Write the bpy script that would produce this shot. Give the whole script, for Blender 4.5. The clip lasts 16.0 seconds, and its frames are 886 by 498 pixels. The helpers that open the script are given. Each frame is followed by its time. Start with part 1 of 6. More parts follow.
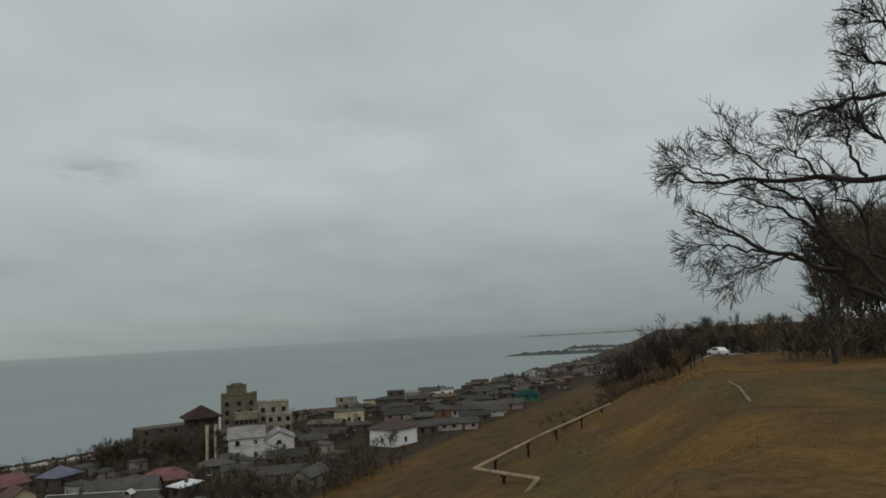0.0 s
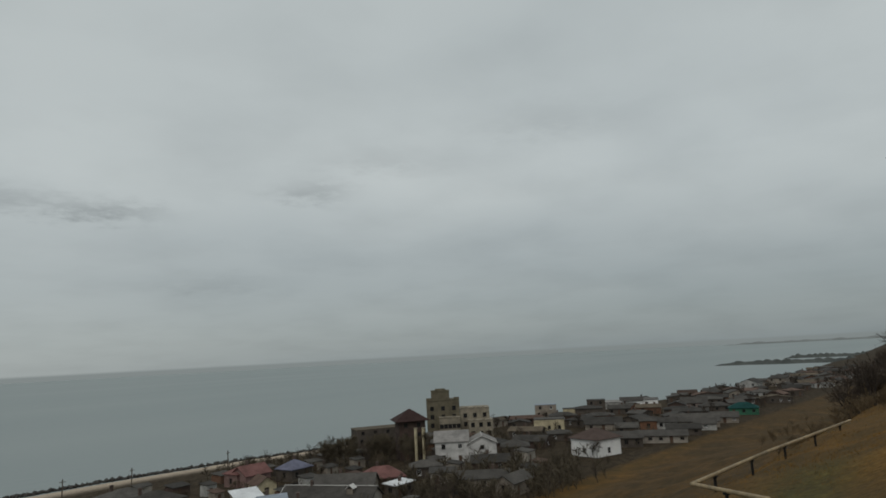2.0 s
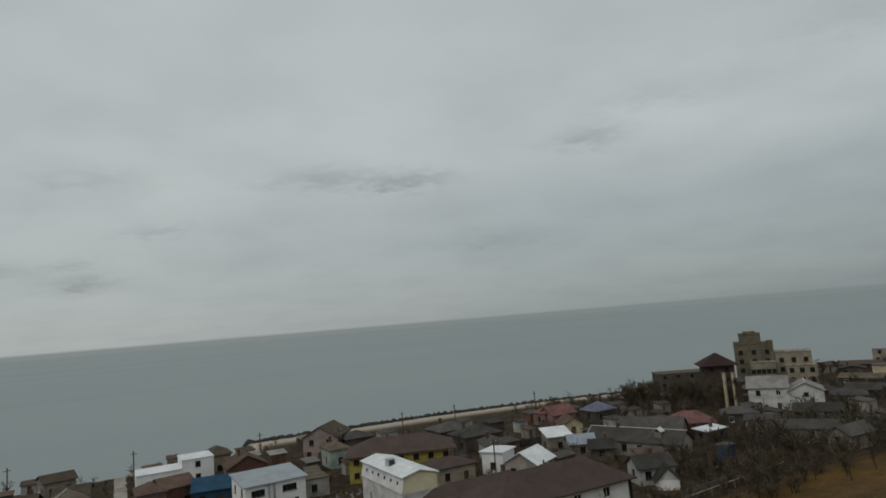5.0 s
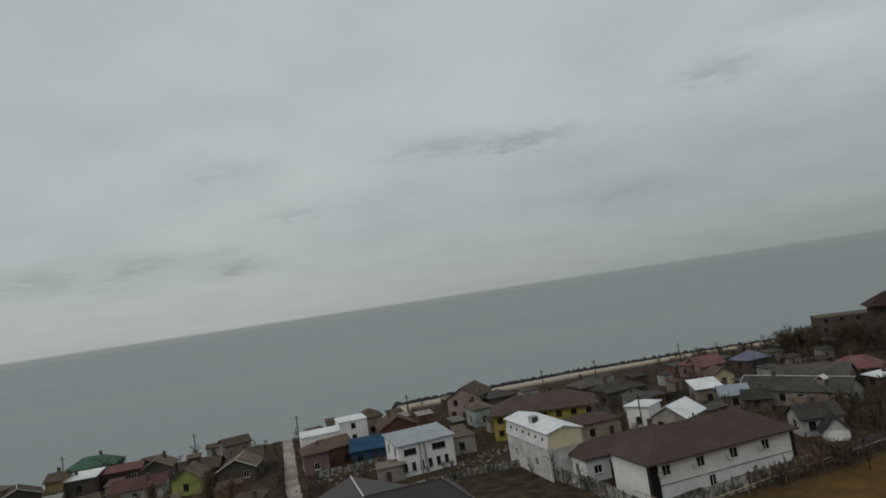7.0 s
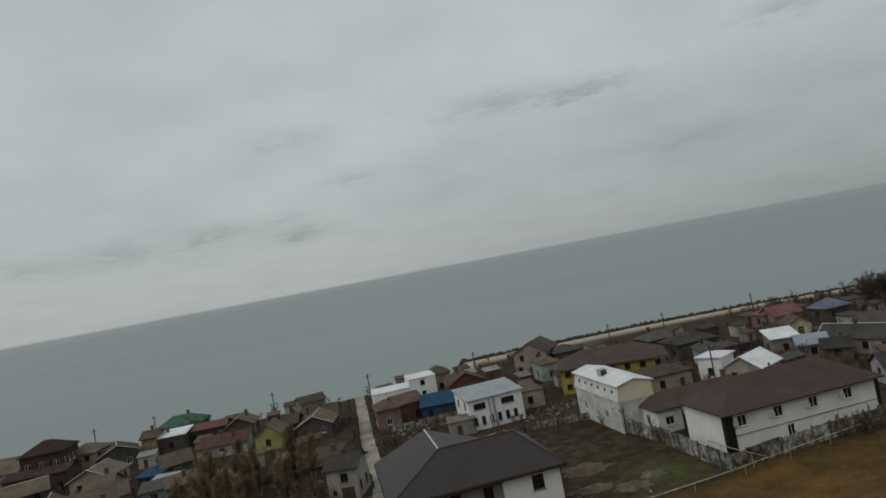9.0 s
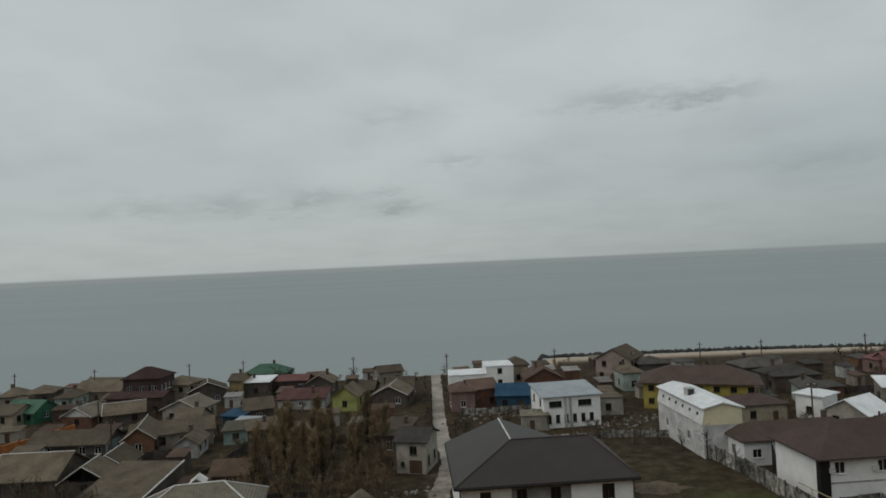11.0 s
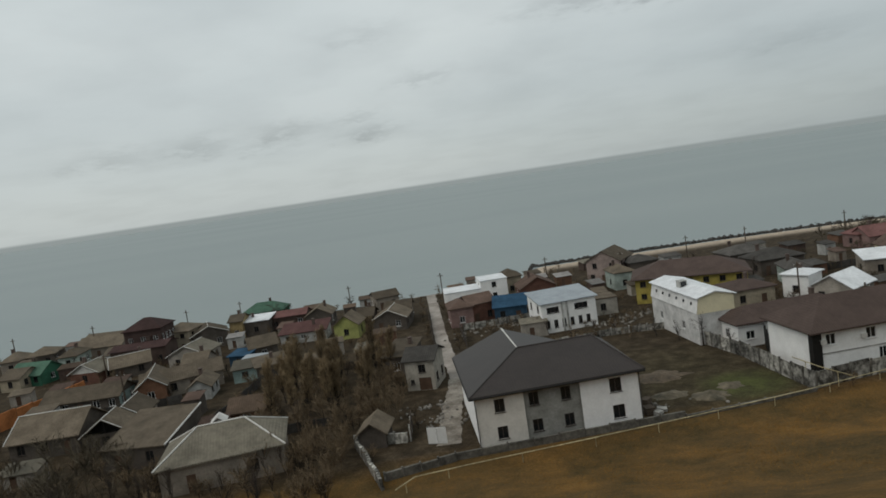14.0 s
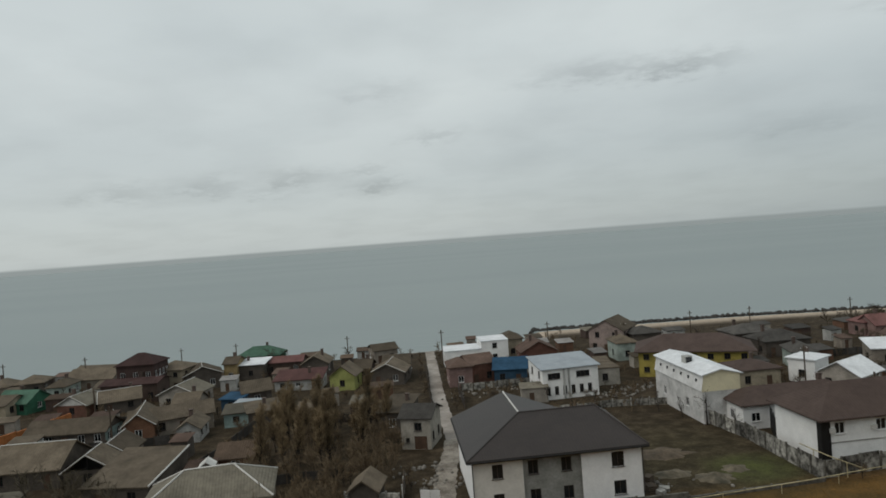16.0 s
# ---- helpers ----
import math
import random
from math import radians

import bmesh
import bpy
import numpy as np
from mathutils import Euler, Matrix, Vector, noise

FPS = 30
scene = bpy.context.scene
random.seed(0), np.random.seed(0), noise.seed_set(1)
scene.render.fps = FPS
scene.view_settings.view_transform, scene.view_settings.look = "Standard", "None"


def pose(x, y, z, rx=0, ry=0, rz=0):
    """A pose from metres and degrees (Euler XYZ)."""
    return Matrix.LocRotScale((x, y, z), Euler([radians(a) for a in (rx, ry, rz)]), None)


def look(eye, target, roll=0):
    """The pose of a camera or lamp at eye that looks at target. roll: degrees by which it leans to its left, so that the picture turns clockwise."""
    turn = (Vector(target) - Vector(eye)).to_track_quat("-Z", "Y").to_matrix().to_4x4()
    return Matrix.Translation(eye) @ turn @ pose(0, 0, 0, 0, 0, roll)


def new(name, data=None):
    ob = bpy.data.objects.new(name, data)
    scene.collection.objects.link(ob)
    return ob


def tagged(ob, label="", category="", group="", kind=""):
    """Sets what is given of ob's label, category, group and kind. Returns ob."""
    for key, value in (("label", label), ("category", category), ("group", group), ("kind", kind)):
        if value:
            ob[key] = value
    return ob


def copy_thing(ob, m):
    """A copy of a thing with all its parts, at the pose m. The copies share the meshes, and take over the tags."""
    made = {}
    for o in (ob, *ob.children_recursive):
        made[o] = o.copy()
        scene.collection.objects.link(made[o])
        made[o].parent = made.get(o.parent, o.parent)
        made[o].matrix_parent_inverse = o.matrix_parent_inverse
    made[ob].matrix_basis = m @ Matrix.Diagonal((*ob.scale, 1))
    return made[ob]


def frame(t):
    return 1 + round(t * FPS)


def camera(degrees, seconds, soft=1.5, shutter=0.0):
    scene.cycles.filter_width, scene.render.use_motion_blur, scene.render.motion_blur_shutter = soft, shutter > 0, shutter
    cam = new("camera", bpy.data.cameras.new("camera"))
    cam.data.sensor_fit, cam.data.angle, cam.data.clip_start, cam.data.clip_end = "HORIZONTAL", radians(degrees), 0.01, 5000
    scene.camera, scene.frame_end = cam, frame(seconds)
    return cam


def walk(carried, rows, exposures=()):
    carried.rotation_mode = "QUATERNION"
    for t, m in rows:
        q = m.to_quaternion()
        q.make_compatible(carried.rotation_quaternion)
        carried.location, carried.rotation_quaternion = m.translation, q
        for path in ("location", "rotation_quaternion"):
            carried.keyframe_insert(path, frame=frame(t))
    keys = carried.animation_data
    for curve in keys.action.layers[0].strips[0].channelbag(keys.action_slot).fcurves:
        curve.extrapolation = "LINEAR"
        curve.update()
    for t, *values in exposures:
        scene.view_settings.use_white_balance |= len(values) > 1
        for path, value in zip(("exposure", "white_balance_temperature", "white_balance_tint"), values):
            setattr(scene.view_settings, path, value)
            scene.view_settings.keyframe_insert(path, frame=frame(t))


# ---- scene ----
def place(x, y, z, yaw, pitch, roll):
    """A camera pose from heading, tilt and lean in degrees."""
    return pose(x, y, z, 90 + pitch, 0, yaw) @ pose(0, 0, 0, 0, 0, roll)


cam = camera(69.4, 16.0, soft=1.7)
ROWS = [
    (0.0, place(3.40, -0.39, 33.39, -71.50, 7.80, -3.18)),
    (0.5, place(3.35, -0.41, 33.41, -66.43, 7.73, -2.75)),
    (1.0, place(3.31, -0.26, 33.42, -61.48, 8.41, -2.93)),
    (1.5, place(3.27, -0.22, 33.40, -58.49, 8.64, -3.78)),
    (2.0, place(2.98, -0.20, 33.38, -54.35, 9.41, -3.09)),
    (2.5, place(2.80, -0.20, 33.38, -50.29, 9.63, -3.64)),
    (3.0, place(2.73, -0.15, 33.37, -45.42, 8.89, -3.14)),
    (3.5, place(2.60, -0.10, 33.37, -41.66, 7.94, -2.66)),
    (4.0, place(2.39, -0.10, 33.37, -37.74, 7.91, -3.25)),
    (4.5, place(2.12, -0.11, 33.37, -32.61, 7.85, -3.75)),
    (4.7, place(2.04, -0.12, 33.36, -31.13, 7.19, -4.15)),
    (6.8, place(2.20, -0.13, 33.33, -17.46, 4.60, -8.09)),
    (7.0, place(2.16, -0.14, 33.32, -17.17, 4.28, -8.68)),
    (7.5, place(2.04, -0.17, 33.30, -17.40, 2.51, -11.08)),
    (8.0, place(1.88, -0.21, 33.27, -15.07, 1.82, -9.92)),
    (8.5, place(1.71, -0.21, 33.24, -10.68, 1.79, -8.89)),
    (9.0, place(1.54, -0.22, 33.22, -11.33, 1.56, -10.68)),
    (9.2, place(1.47, -0.20, 33.22, -8.98, 1.28, -10.13)),
    (11.3, place(0.62, 0.19, 33.23, -3.03, 0.97, -2.47)),
    (11.5, place(0.58, 0.18, 33.22, -2.41, -2.68, -2.79)),
    (12.0, place(0.32, 0.03, 33.24, -3.29, -3.53, -5.07)),
    (12.5, place(0.02, 0.07, 33.24, -3.87, -4.09, -6.18)),
    (13.0, place(-0.28, 0.15, 33.24, -2.71, -4.03, -8.30)),
    (13.5, place(-0.40, 0.30, 33.24, -3.83, -4.52, -7.62)),
    (14.0, place(-0.77, 0.28, 33.25, -4.13, -5.91, -8.60)),
    (14.5, place(-1.01, 0.48, 33.25, -5.19, -5.25, -8.39)),
    (15.0, place(-1.17, 0.58, 33.24, -3.34, -4.46, -8.70)),
    (15.5, place(-1.52, 0.60, 33.25, -4.59, -4.32, -7.11)),
    (15.8, place(-1.67, 0.67, 33.26, -5.70, -2.28, -6.10)),
    (16.0, place(-1.76, 0.70, 33.27, -4.62, -0.85, -4.29)),
]
walk(cam, ROWS, exposures=[(0.0, -0.06), (4.0, -0.13), (7.0, -0.14), (9.2, -0.08), (11.3, 0.02), (12.4, 0.20), (16.0, 0.24)])

# ---------------------------------------------------------------- world, sun
world = bpy.data.worlds.new("overcast_sky")
scene.world = world
world.use_nodes = True
wt = world.node_tree
wt.nodes.clear()


CLOUDS = [(26, 12.7, 4.0, 0.7, 0.27), (18.5, 13.3, 5.0, 0.8, 0.16), (43, 14.8, 3.2, 0.9, 0.20), (50, 17.5, 6.0, 1.2, 0.10),
          (-0.5, 5.2, 2.4, 0.6, 0.20), (-1.5, 6.6, 2.0, 0.4, 0.14), (-8, 6.2, 2.8, 0.7, 0.22), (-10, 5.2, 2.0, 0.4, 0.12), (-15, 5.9, 2.8, 0.7, 0.20), (-22, 5.6, 3.0, 0.7, 0.18),
          (4.5, 9.2, 2.4, 0.5, 0.14), (0, 13.4, 3.0, 0.8, 0.10), (35, 7.0, 5.0, 0.8, 0.09), (64, 20, 7.0, 1.5, 0.09)]


def build_world():
    link = wt.links.new
    out = wt.nodes.new("ShaderNodeOutputWorld")
    bg = wt.nodes.new("ShaderNodeBackground")
    sky = wt.nodes.new("ShaderNodeTexSky")
    sky.sky_type, sky.sun_disc = "NISHITA", False
    sky.sun_elevation, sky.sun_rotation = radians(51), radians(248)
    dim = wt.nodes.new("ShaderNodeVectorMath")
    dim.operation = "SCALE"
    dim.inputs["Scale"].default_value = 0.10
    link(sky.outputs[0], dim.inputs[0])
    tc = wt.nodes.new("ShaderNodeTexCoord")
    sep = wt.nodes.new("ShaderNodeSeparateXYZ")
    link(tc.outputs["Generated"], sep.inputs[0])
    up = wt.nodes.new("ShaderNodeMath")
    up.operation = "MAXIMUM"
    up.inputs[1].default_value = 0.0
    link(sep.outputs["Z"], up.inputs[0])
    plus = wt.nodes.new("ShaderNodeMath")
    plus.operation = "ADD"
    plus.inputs[1].default_value = 0.16
    link(up.outputs[0], plus.inputs[0])
    flat = wt.nodes.new("ShaderNodeCombineXYZ")
    for axis in ("X", "Y"):
        dv = wt.nodes.new("ShaderNodeMath")
        dv.operation = "DIVIDE"
        link(sep.outputs[axis], dv.inputs[0])
        link(plus.outputs[0], dv.inputs[1])
        link(dv.outputs[0], flat.inputs[axis])
    big = wt.nodes.new("ShaderNodeTexNoise")
    big.inputs["Scale"].default_value, big.inputs["Detail"].default_value = 0.55, 3
    ripple = wt.nodes.new("ShaderNodeTexNoise")
    ripple.inputs["Scale"].default_value, ripple.inputs["Detail"].default_value = 2.1, 5
    link(flat.outputs[0], big.inputs[0])
    link(flat.outputs[0], ripple.inputs[0])
    r1 = wt.nodes.new("ShaderNodeValToRGB")
    r1.color_ramp.elements[0].position, r1.color_ramp.elements[0].color = 0.3, (0.44, 0.487, 0.493, 1)
    r1.color_ramp.elements[1].position, r1.color_ramp.elements[1].color = 0.7, (0.56, 0.602, 0.594, 1)
    link(big.outputs[0], r1.inputs[0])

    def calc(op, a, b=None, c=None):
        n = wt.nodes.new("ShaderNodeMath")
        n.operation = op
        for i, v in enumerate((a, b, c)):
            if v is None:
                continue
            if isinstance(v, (int, float)):
                n.inputs[i].default_value = v
            else:
                link(v, n.inputs[i])
        return n.outputs[0]
    # torn darker streaks under the cloud sheet: heading, height, half length, half depth in degrees, depth of tone
    heading = calc("ARCTAN2", sep.outputs["X"], sep.outputs["Y"])
    height = calc("ARCSINE", sep.outputs["Z"])
    torn = wt.nodes.new("ShaderNodeTexNoise")
    torn.inputs["Scale"].default_value, torn.inputs["Detail"].default_value, torn.inputs["Roughness"].default_value = 26.0, 4, 0.62
    squash = wt.nodes.new("ShaderNodeCombineXYZ")
    link(heading, squash.inputs["X"])
    link(calc("MULTIPLY", height, 3.2), squash.inputs["Y"])
    link(squash.outputs[0], torn.inputs[0])
    shift = calc("SUBTRACT", torn.outputs[0], 0.5)
    total = None
    for az, el, lx, ly, deep in CLOUDS:
        u = calc("MULTIPLY", calc("ADD", calc("SUBTRACT", heading, radians(az)), calc("MULTIPLY", shift, 0.10)), 1 / radians(lx))
        v = calc("MULTIPLY", calc("ADD", calc("SUBTRACT", height, radians(el)), calc("MULTIPLY", shift, 0.05)), 1 / radians(ly))
        away = calc("ADD", calc("MULTIPLY", u, u), calc("MULTIPLY", v, v))
        mask = calc("MULTIPLY", calc("POWER", 2.718, calc("MULTIPLY", away, -1.0)), deep)
        total = mask if total is None else calc("ADD", total, mask)
    fine = calc("MULTIPLY", calc("SUBTRACT", 0.47, ripple.outputs[0]), 0.30)
    streak = calc("MULTIPLY", total, calc("MULTIPLY_ADD", torn.outputs[0], 1.6, 0.2))
    shade = calc("SUBTRACT", 1.0, calc("ADD", streak, calc("MAXIMUM", fine, -0.03)))
    mul = wt.nodes.new("ShaderNodeMix")
    mul.data_type, mul.blend_type = "RGBA", "MULTIPLY"
    mul.inputs[0].default_value = 1.0
    link(r1.outputs[0], mul.inputs[6])
    link(shade, mul.inputs[7])
    # haze towards the horizon
    haze = wt.nodes.new("ShaderNodeMapRange")
    haze.inputs["From Min"].default_value, haze.inputs["From Max"].default_value = 0.0, 0.27
    haze.inputs["To Min"].default_value, haze.inputs["To Max"].default_value = 0.9, 0.0
    link(sep.outputs["Z"], haze.inputs[0])
    hz = wt.nodes.new("ShaderNodeMix")
    hz.data_type = "RGBA"
    tint = wt.nodes.new("ShaderNodeValToRGB")
    tint.color_ramp.elements[0].position, tint.color_ramp.elements[0].color = 0.0, (0.415, 0.45, 0.445, 1)
    tint.color_ramp.elements[1].position, tint.color_ramp.elements[1].color = 0.95, (0.205, 0.242, 0.252, 1)
    link(sep.outputs["X"], tint.inputs[0])
    tinted = wt.nodes.new("ShaderNodeMix")
    tinted.data_type, tinted.blend_type = "RGBA", "MULTIPLY"
    tinted.inputs[0].default_value = 0.8
    link(tint.outputs[0], tinted.inputs[6])
    link(shade, tinted.inputs[7])
    link(tinted.outputs[2], hz.inputs[7])
    link(haze.outputs[0], hz.inputs[0])
    link(mul.outputs[2], hz.inputs[6])
    mix = wt.nodes.new("ShaderNodeMix")
    mix.data_type = "RGBA"
    mix.inputs[0].default_value = 0.94
    link(dim.outputs[0], mix.inputs[6])
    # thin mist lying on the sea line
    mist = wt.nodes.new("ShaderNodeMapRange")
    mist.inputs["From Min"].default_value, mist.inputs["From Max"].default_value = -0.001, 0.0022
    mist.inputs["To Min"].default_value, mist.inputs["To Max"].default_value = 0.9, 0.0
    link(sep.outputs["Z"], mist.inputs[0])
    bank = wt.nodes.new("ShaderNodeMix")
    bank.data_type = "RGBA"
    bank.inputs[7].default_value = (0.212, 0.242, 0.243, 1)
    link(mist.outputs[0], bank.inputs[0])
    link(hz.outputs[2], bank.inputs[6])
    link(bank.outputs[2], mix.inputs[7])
    bg.inputs["Strength"].default_value = 1.0
    link(mix.outputs[2], bg.inputs["Color"])
    link(bg.outputs[0], out.inputs["Surface"])


build_world()
sun_data = bpy.data.lights.new("sun", "SUN")
sun_data.energy, sun_data.angle, sun_data.color = 0.85, radians(45), (1.0, 0.93, 0.84)
sun = new("sun", sun_data)
sun.matrix_world = look((0, 0, 80), (60, 24, 0))

# ---------------------------------------------------------------- materials
MATS = {}


def material(name, rgb, rough=0.85, spec=0.3, metal=0.0, grain=8.0, blotch=0.6, vary=0.25, bump=0.02, tone=None, wave=None, random_tone=0.0, band=(0.32, 0.62)):
    """A surface with blotches at one scale, grain at another, and fine relief. wave: (axis, ribs a metre, depth) for ribbed sheets."""
    if name in MATS:
        return MATS[name]
    m = bpy.data.materials.new(name)
    MATS[name] = m
    m.use_nodes = True
    nt = m.node_tree
    link = nt.links.new
    bsdf = nt.nodes["Principled BSDF"]
    bsdf.inputs["Roughness"].default_value = rough
    bsdf.inputs["Specular IOR Level"].default_value = spec
    bsdf.inputs["Metallic"].default_value = metal
    tc = nt.nodes.new("ShaderNodeTexCoord")
    info = nt.nodes.new("ShaderNodeObjectInfo")
    shift = nt.nodes.new("ShaderNodeVectorMath")
    shift.operation = "MULTIPLY_ADD"
    shift.inputs[1].default_value = (1, 1, 1)
    grow = nt.nodes.new("ShaderNodeVectorMath")
    grow.operation = "SCALE"
    grow.inputs[0].default_value = (37, 53, 71)
    link(info.outputs["Random"], grow.inputs["Scale"])
    link(tc.outputs["Object"], shift.inputs[0])
    link(grow.outputs[0], shift.inputs[2])
    n1 = nt.nodes.new("ShaderNodeTexNoise")
    n1.inputs["Scale"].default_value, n1.inputs["Detail"].default_value, n1.inputs["Roughness"].default_value = blotch, 5, 0.6
    n2 = nt.nodes.new("ShaderNodeTexNoise")
    n2.inputs["Scale"].default_value, n2.inputs["Detail"].default_value = grain, 3
    link(shift.outputs[0], n1.inputs[0])
    link(shift.outputs[0], n2.inputs[0])
    ramp = nt.nodes.new("ShaderNodeValToRGB")
    dark = tone or tuple(c * (1 - vary) ** 2 for c in rgb)
    ramp.color_ramp.elements[0].position, ramp.color_ramp.elements[0].color = band[0], (*dark, 1)
    ramp.color_ramp.elements[1].position, ramp.color_ramp.elements[1].color = band[1], (*rgb, 1)
    link(n1.outputs[0], ramp.inputs[0])
    g = nt.nodes.new("ShaderNodeMapRange")
    g.inputs["From Min"].default_value, g.inputs["From Max"].default_value = 0.25, 0.75
    g.inputs["To Min"].default_value, g.inputs["To Max"].default_value = 1 - vary, 1 + vary * 0.5
    link(n2.outputs[0], g.inputs[0])
    mul = nt.nodes.new("ShaderNodeVectorMath")
    mul.operation = "SCALE"
    link(ramp.outputs[0], mul.inputs[0])
    link(g.outputs[0], mul.inputs["Scale"])
    last = mul
    if random_tone:
        rt = nt.nodes.new("ShaderNodeMapRange")
        rt.inputs["To Min"].default_value, rt.inputs["To Max"].default_value = 1 - random_tone, 1 + random_tone
        link(info.outputs["Random"], rt.inputs[0])
        last = nt.nodes.new("ShaderNodeVectorMath")
        last.operation = "SCALE"
        link(mul.outputs[0], last.inputs[0])
        link(rt.outputs[0], last.inputs["Scale"])
    link(last.outputs[0], bsdf.inputs["Base Color"])
    if bump or wave:
        b = nt.nodes.new("ShaderNodeBump")
        b.inputs["Distance"].default_value = max(bump, 0.001)
        b.inputs["Strength"].default_value = 0.7
        link(n2.outputs[0], b.inputs["Height"])
        top = b
        if wave:
            w = nt.nodes.new("ShaderNodeTexWave")
            w.wave_type, w.bands_direction, w.wave_profile = "BANDS", wave[0], "SIN"
            w.inputs["Scale"].default_value = wave[1] * 0.314
            link(tc.outputs["Object"], w.inputs[0])
            b2 = nt.nodes.new("ShaderNodeBump")
            b2.inputs["Distance"].default_value = wave[2]
            b2.inputs["Strength"].default_value = 0.8
            link(w.outputs["Fac"] if "Fac" in w.outputs else w.outputs[1], b2.inputs["Height"])
            link(b.outputs[0], b2.inputs["Normal"])
            top = b2
        link(top.outputs[0], bsdf.inputs["Normal"])
    return m


WALLS = {  # colour, words
    "white": ((0.80, 0.80, 0.785), "white plastered"), "whiteworn": ((0.60, 0.595, 0.58), "worn white plastered"), "whitedim": ((0.42, 0.42, 0.40), "off-white plastered"),
    "grey": ((0.275, 0.24, 0.20), "grey rendered"), "greydark": ((0.10, 0.085, 0.072), "dark weathered"),
    "greytan": ((0.34, 0.31, 0.27), "grey-tan rendered"), "concrete": ((0.36, 0.335, 0.29), "bare concrete"),
    "tan": ((0.36, 0.31, 0.23), "tan rendered"), "cream": ((0.56, 0.49, 0.33), "cream plastered"),
    "creamlight": ((0.66, 0.60, 0.42), "pale cream clad"),
    "yellow": ((0.38, 0.31, 0.08), "bright yellow"), "lime": ((0.34, 0.355, 0.125), "lime green"),
    "ochre": ((0.31, 0.235, 0.12), "ochre yellow"), "brick": ((0.20, 0.105, 0.065), "orange brick"),
    "orange": ((0.45, 0.17, 0.06), "orange brick"), "redbrick": ((0.15, 0.075, 0.055), "red brick"),
    "brickdark": ((0.085, 0.06, 0.05), "dark brick"), "maroon": ((0.075, 0.05, 0.045), "maroon brick"),
    "pink": ((0.25, 0.165, 0.15), "faded pink"), "pinkgrey": ((0.32, 0.255, 0.23), "pinkish grey block"),
    "mint": ((0.36, 0.42, 0.38), "pale mint"), "green": ((0.05, 0.16, 0.10), "green painted"),
    "teal": ((0.30, 0.40, 0.38), "pale teal"), "blue": ((0.035, 0.075, 0.12), "blue painted"),
    "rustwall": ((0.16, 0.09, 0.06), "rusty brown"), "hotel": ((0.155, 0.136, 0.096), "brown shell-stone"), "hoteltan": ((0.30, 0.265, 0.205), "tan shell-stone"),
}
ROOFS = {
    "slate": ((0.125, 0.102, 0.076), "grey fibre-cement sheet"), "pale": ((0.16, 0.145, 0.115), "pale grey-brown sheet"),
    "slatedark": ((0.078, 0.073, 0.067), "dark grey fibre-cement sheet"),
    "brown": ((0.086, 0.063, 0.055), "dark brown metal"), "anthracite": ((0.029, 0.022, 0.0195), "anthracite shingle"),
    "whiteroof": ((0.72, 0.74, 0.76), "white sheet"), "bluegrey": ((0.27, 0.31, 0.36), "blue-grey metal"),
    "lightgrey": ((0.31, 0.345, 0.375), "light grey metal"), "redroof": ((0.165, 0.085, 0.078), "faded red metal"),
    "maroonroof": ((0.075, 0.045, 0.042), "maroon metal"), "rust": ((0.11, 0.075, 0.06), "rusty brown sheet"),
    "rustbrown": ((0.125, 0.09, 0.066), "rusted sheet"), "greenroof": ((0.065, 0.125, 0.09), "green metal"),
    "tealroof": ((0.02, 0.085, 0.08), "teal metal"), "blueviolet": ((0.12, 0.125, 0.17), "violet-blue metal"),
    "blue": ((0.03, 0.075, 0.13), "blue metal"), "grey": ((0.24, 0.23, 0.22), "grey sheet"),
}


def wall_mat(key):
    return material("wall_" + key, WALLS[key][0], rough=0.9, spec=0.2, grain=5, blotch=0.5, vary=0.07 if key in ("white", "creamlight") else 0.22, bump=0.02)


def roof_mat(key, axis="X"):
    shiny = key in ("whiteroof", "bluegrey", "lightgrey")
    return material("roof_" + key + axis, ROOFS[key][0], rough=0.5 if key == "anthracite" else 0.55 if shiny else 0.9, spec=0.32 if key == "anthracite" else 0.25 if shiny else 0.12, grain=2.5, blotch=0.4, vary=0.12 if shiny or key in ("brown", "anthracite") else 0.2, bump=0.015, wave=(axis, 3.0, 0.008 if key == "anthracite" else 0.04), random_tone=0.0 if shiny else 0.12 if key in ("brown", "anthracite") else 0.36)


GLASS = material("window_glass", (0.018, 0.02, 0.022), rough=0.12, spec=0.5, vary=0.2, bump=0)
FRAME_W = material("white_frame", (0.7, 0.7, 0.69), rough=0.5, vary=0.08, bump=0)
FRAME_D = material("dark_frame", (0.05, 0.04, 0.035), rough=0.6, vary=0.1, bump=0)
DOOR = material("door_paint", (0.10, 0.06, 0.04), rough=0.6, vary=0.2, bump=0.005)
BRICK = material("chimney_brick", (0.13, 0.095, 0.08), grain=12, vary=0.35, bump=0.03)
CONCRETE = material("stained_concrete", (0.42, 0.41, 0.38), grain=3, blotch=0.7, vary=0.45, bump=0.03)
CONCRETE_D = material("dark_concrete", (0.16, 0.15, 0.13), grain=3, blotch=0.9, vary=0.4, bump=0.03)
WOOD = material("old_wood", (0.10, 0.075, 0.055), grain=14, vary=0.3, bump=0.02)
BARK = material("bark", (0.040, 0.032, 0.027), grain=14, vary=0.35, bump=0.03)
TWIG = material("twigs", (0.075, 0.057, 0.043), grain=9, vary=0.3, bump=0)
TWIG_B = material("brown_twigs", (0.172, 0.124, 0.074), grain=9, vary=0.35, bump=0, random_tone=0.25)
TWIG_D = material("dark_wood_twigs", (0.108, 0.088, 0.058), grain=6, vary=0.3, bump=0, random_tone=0.2)
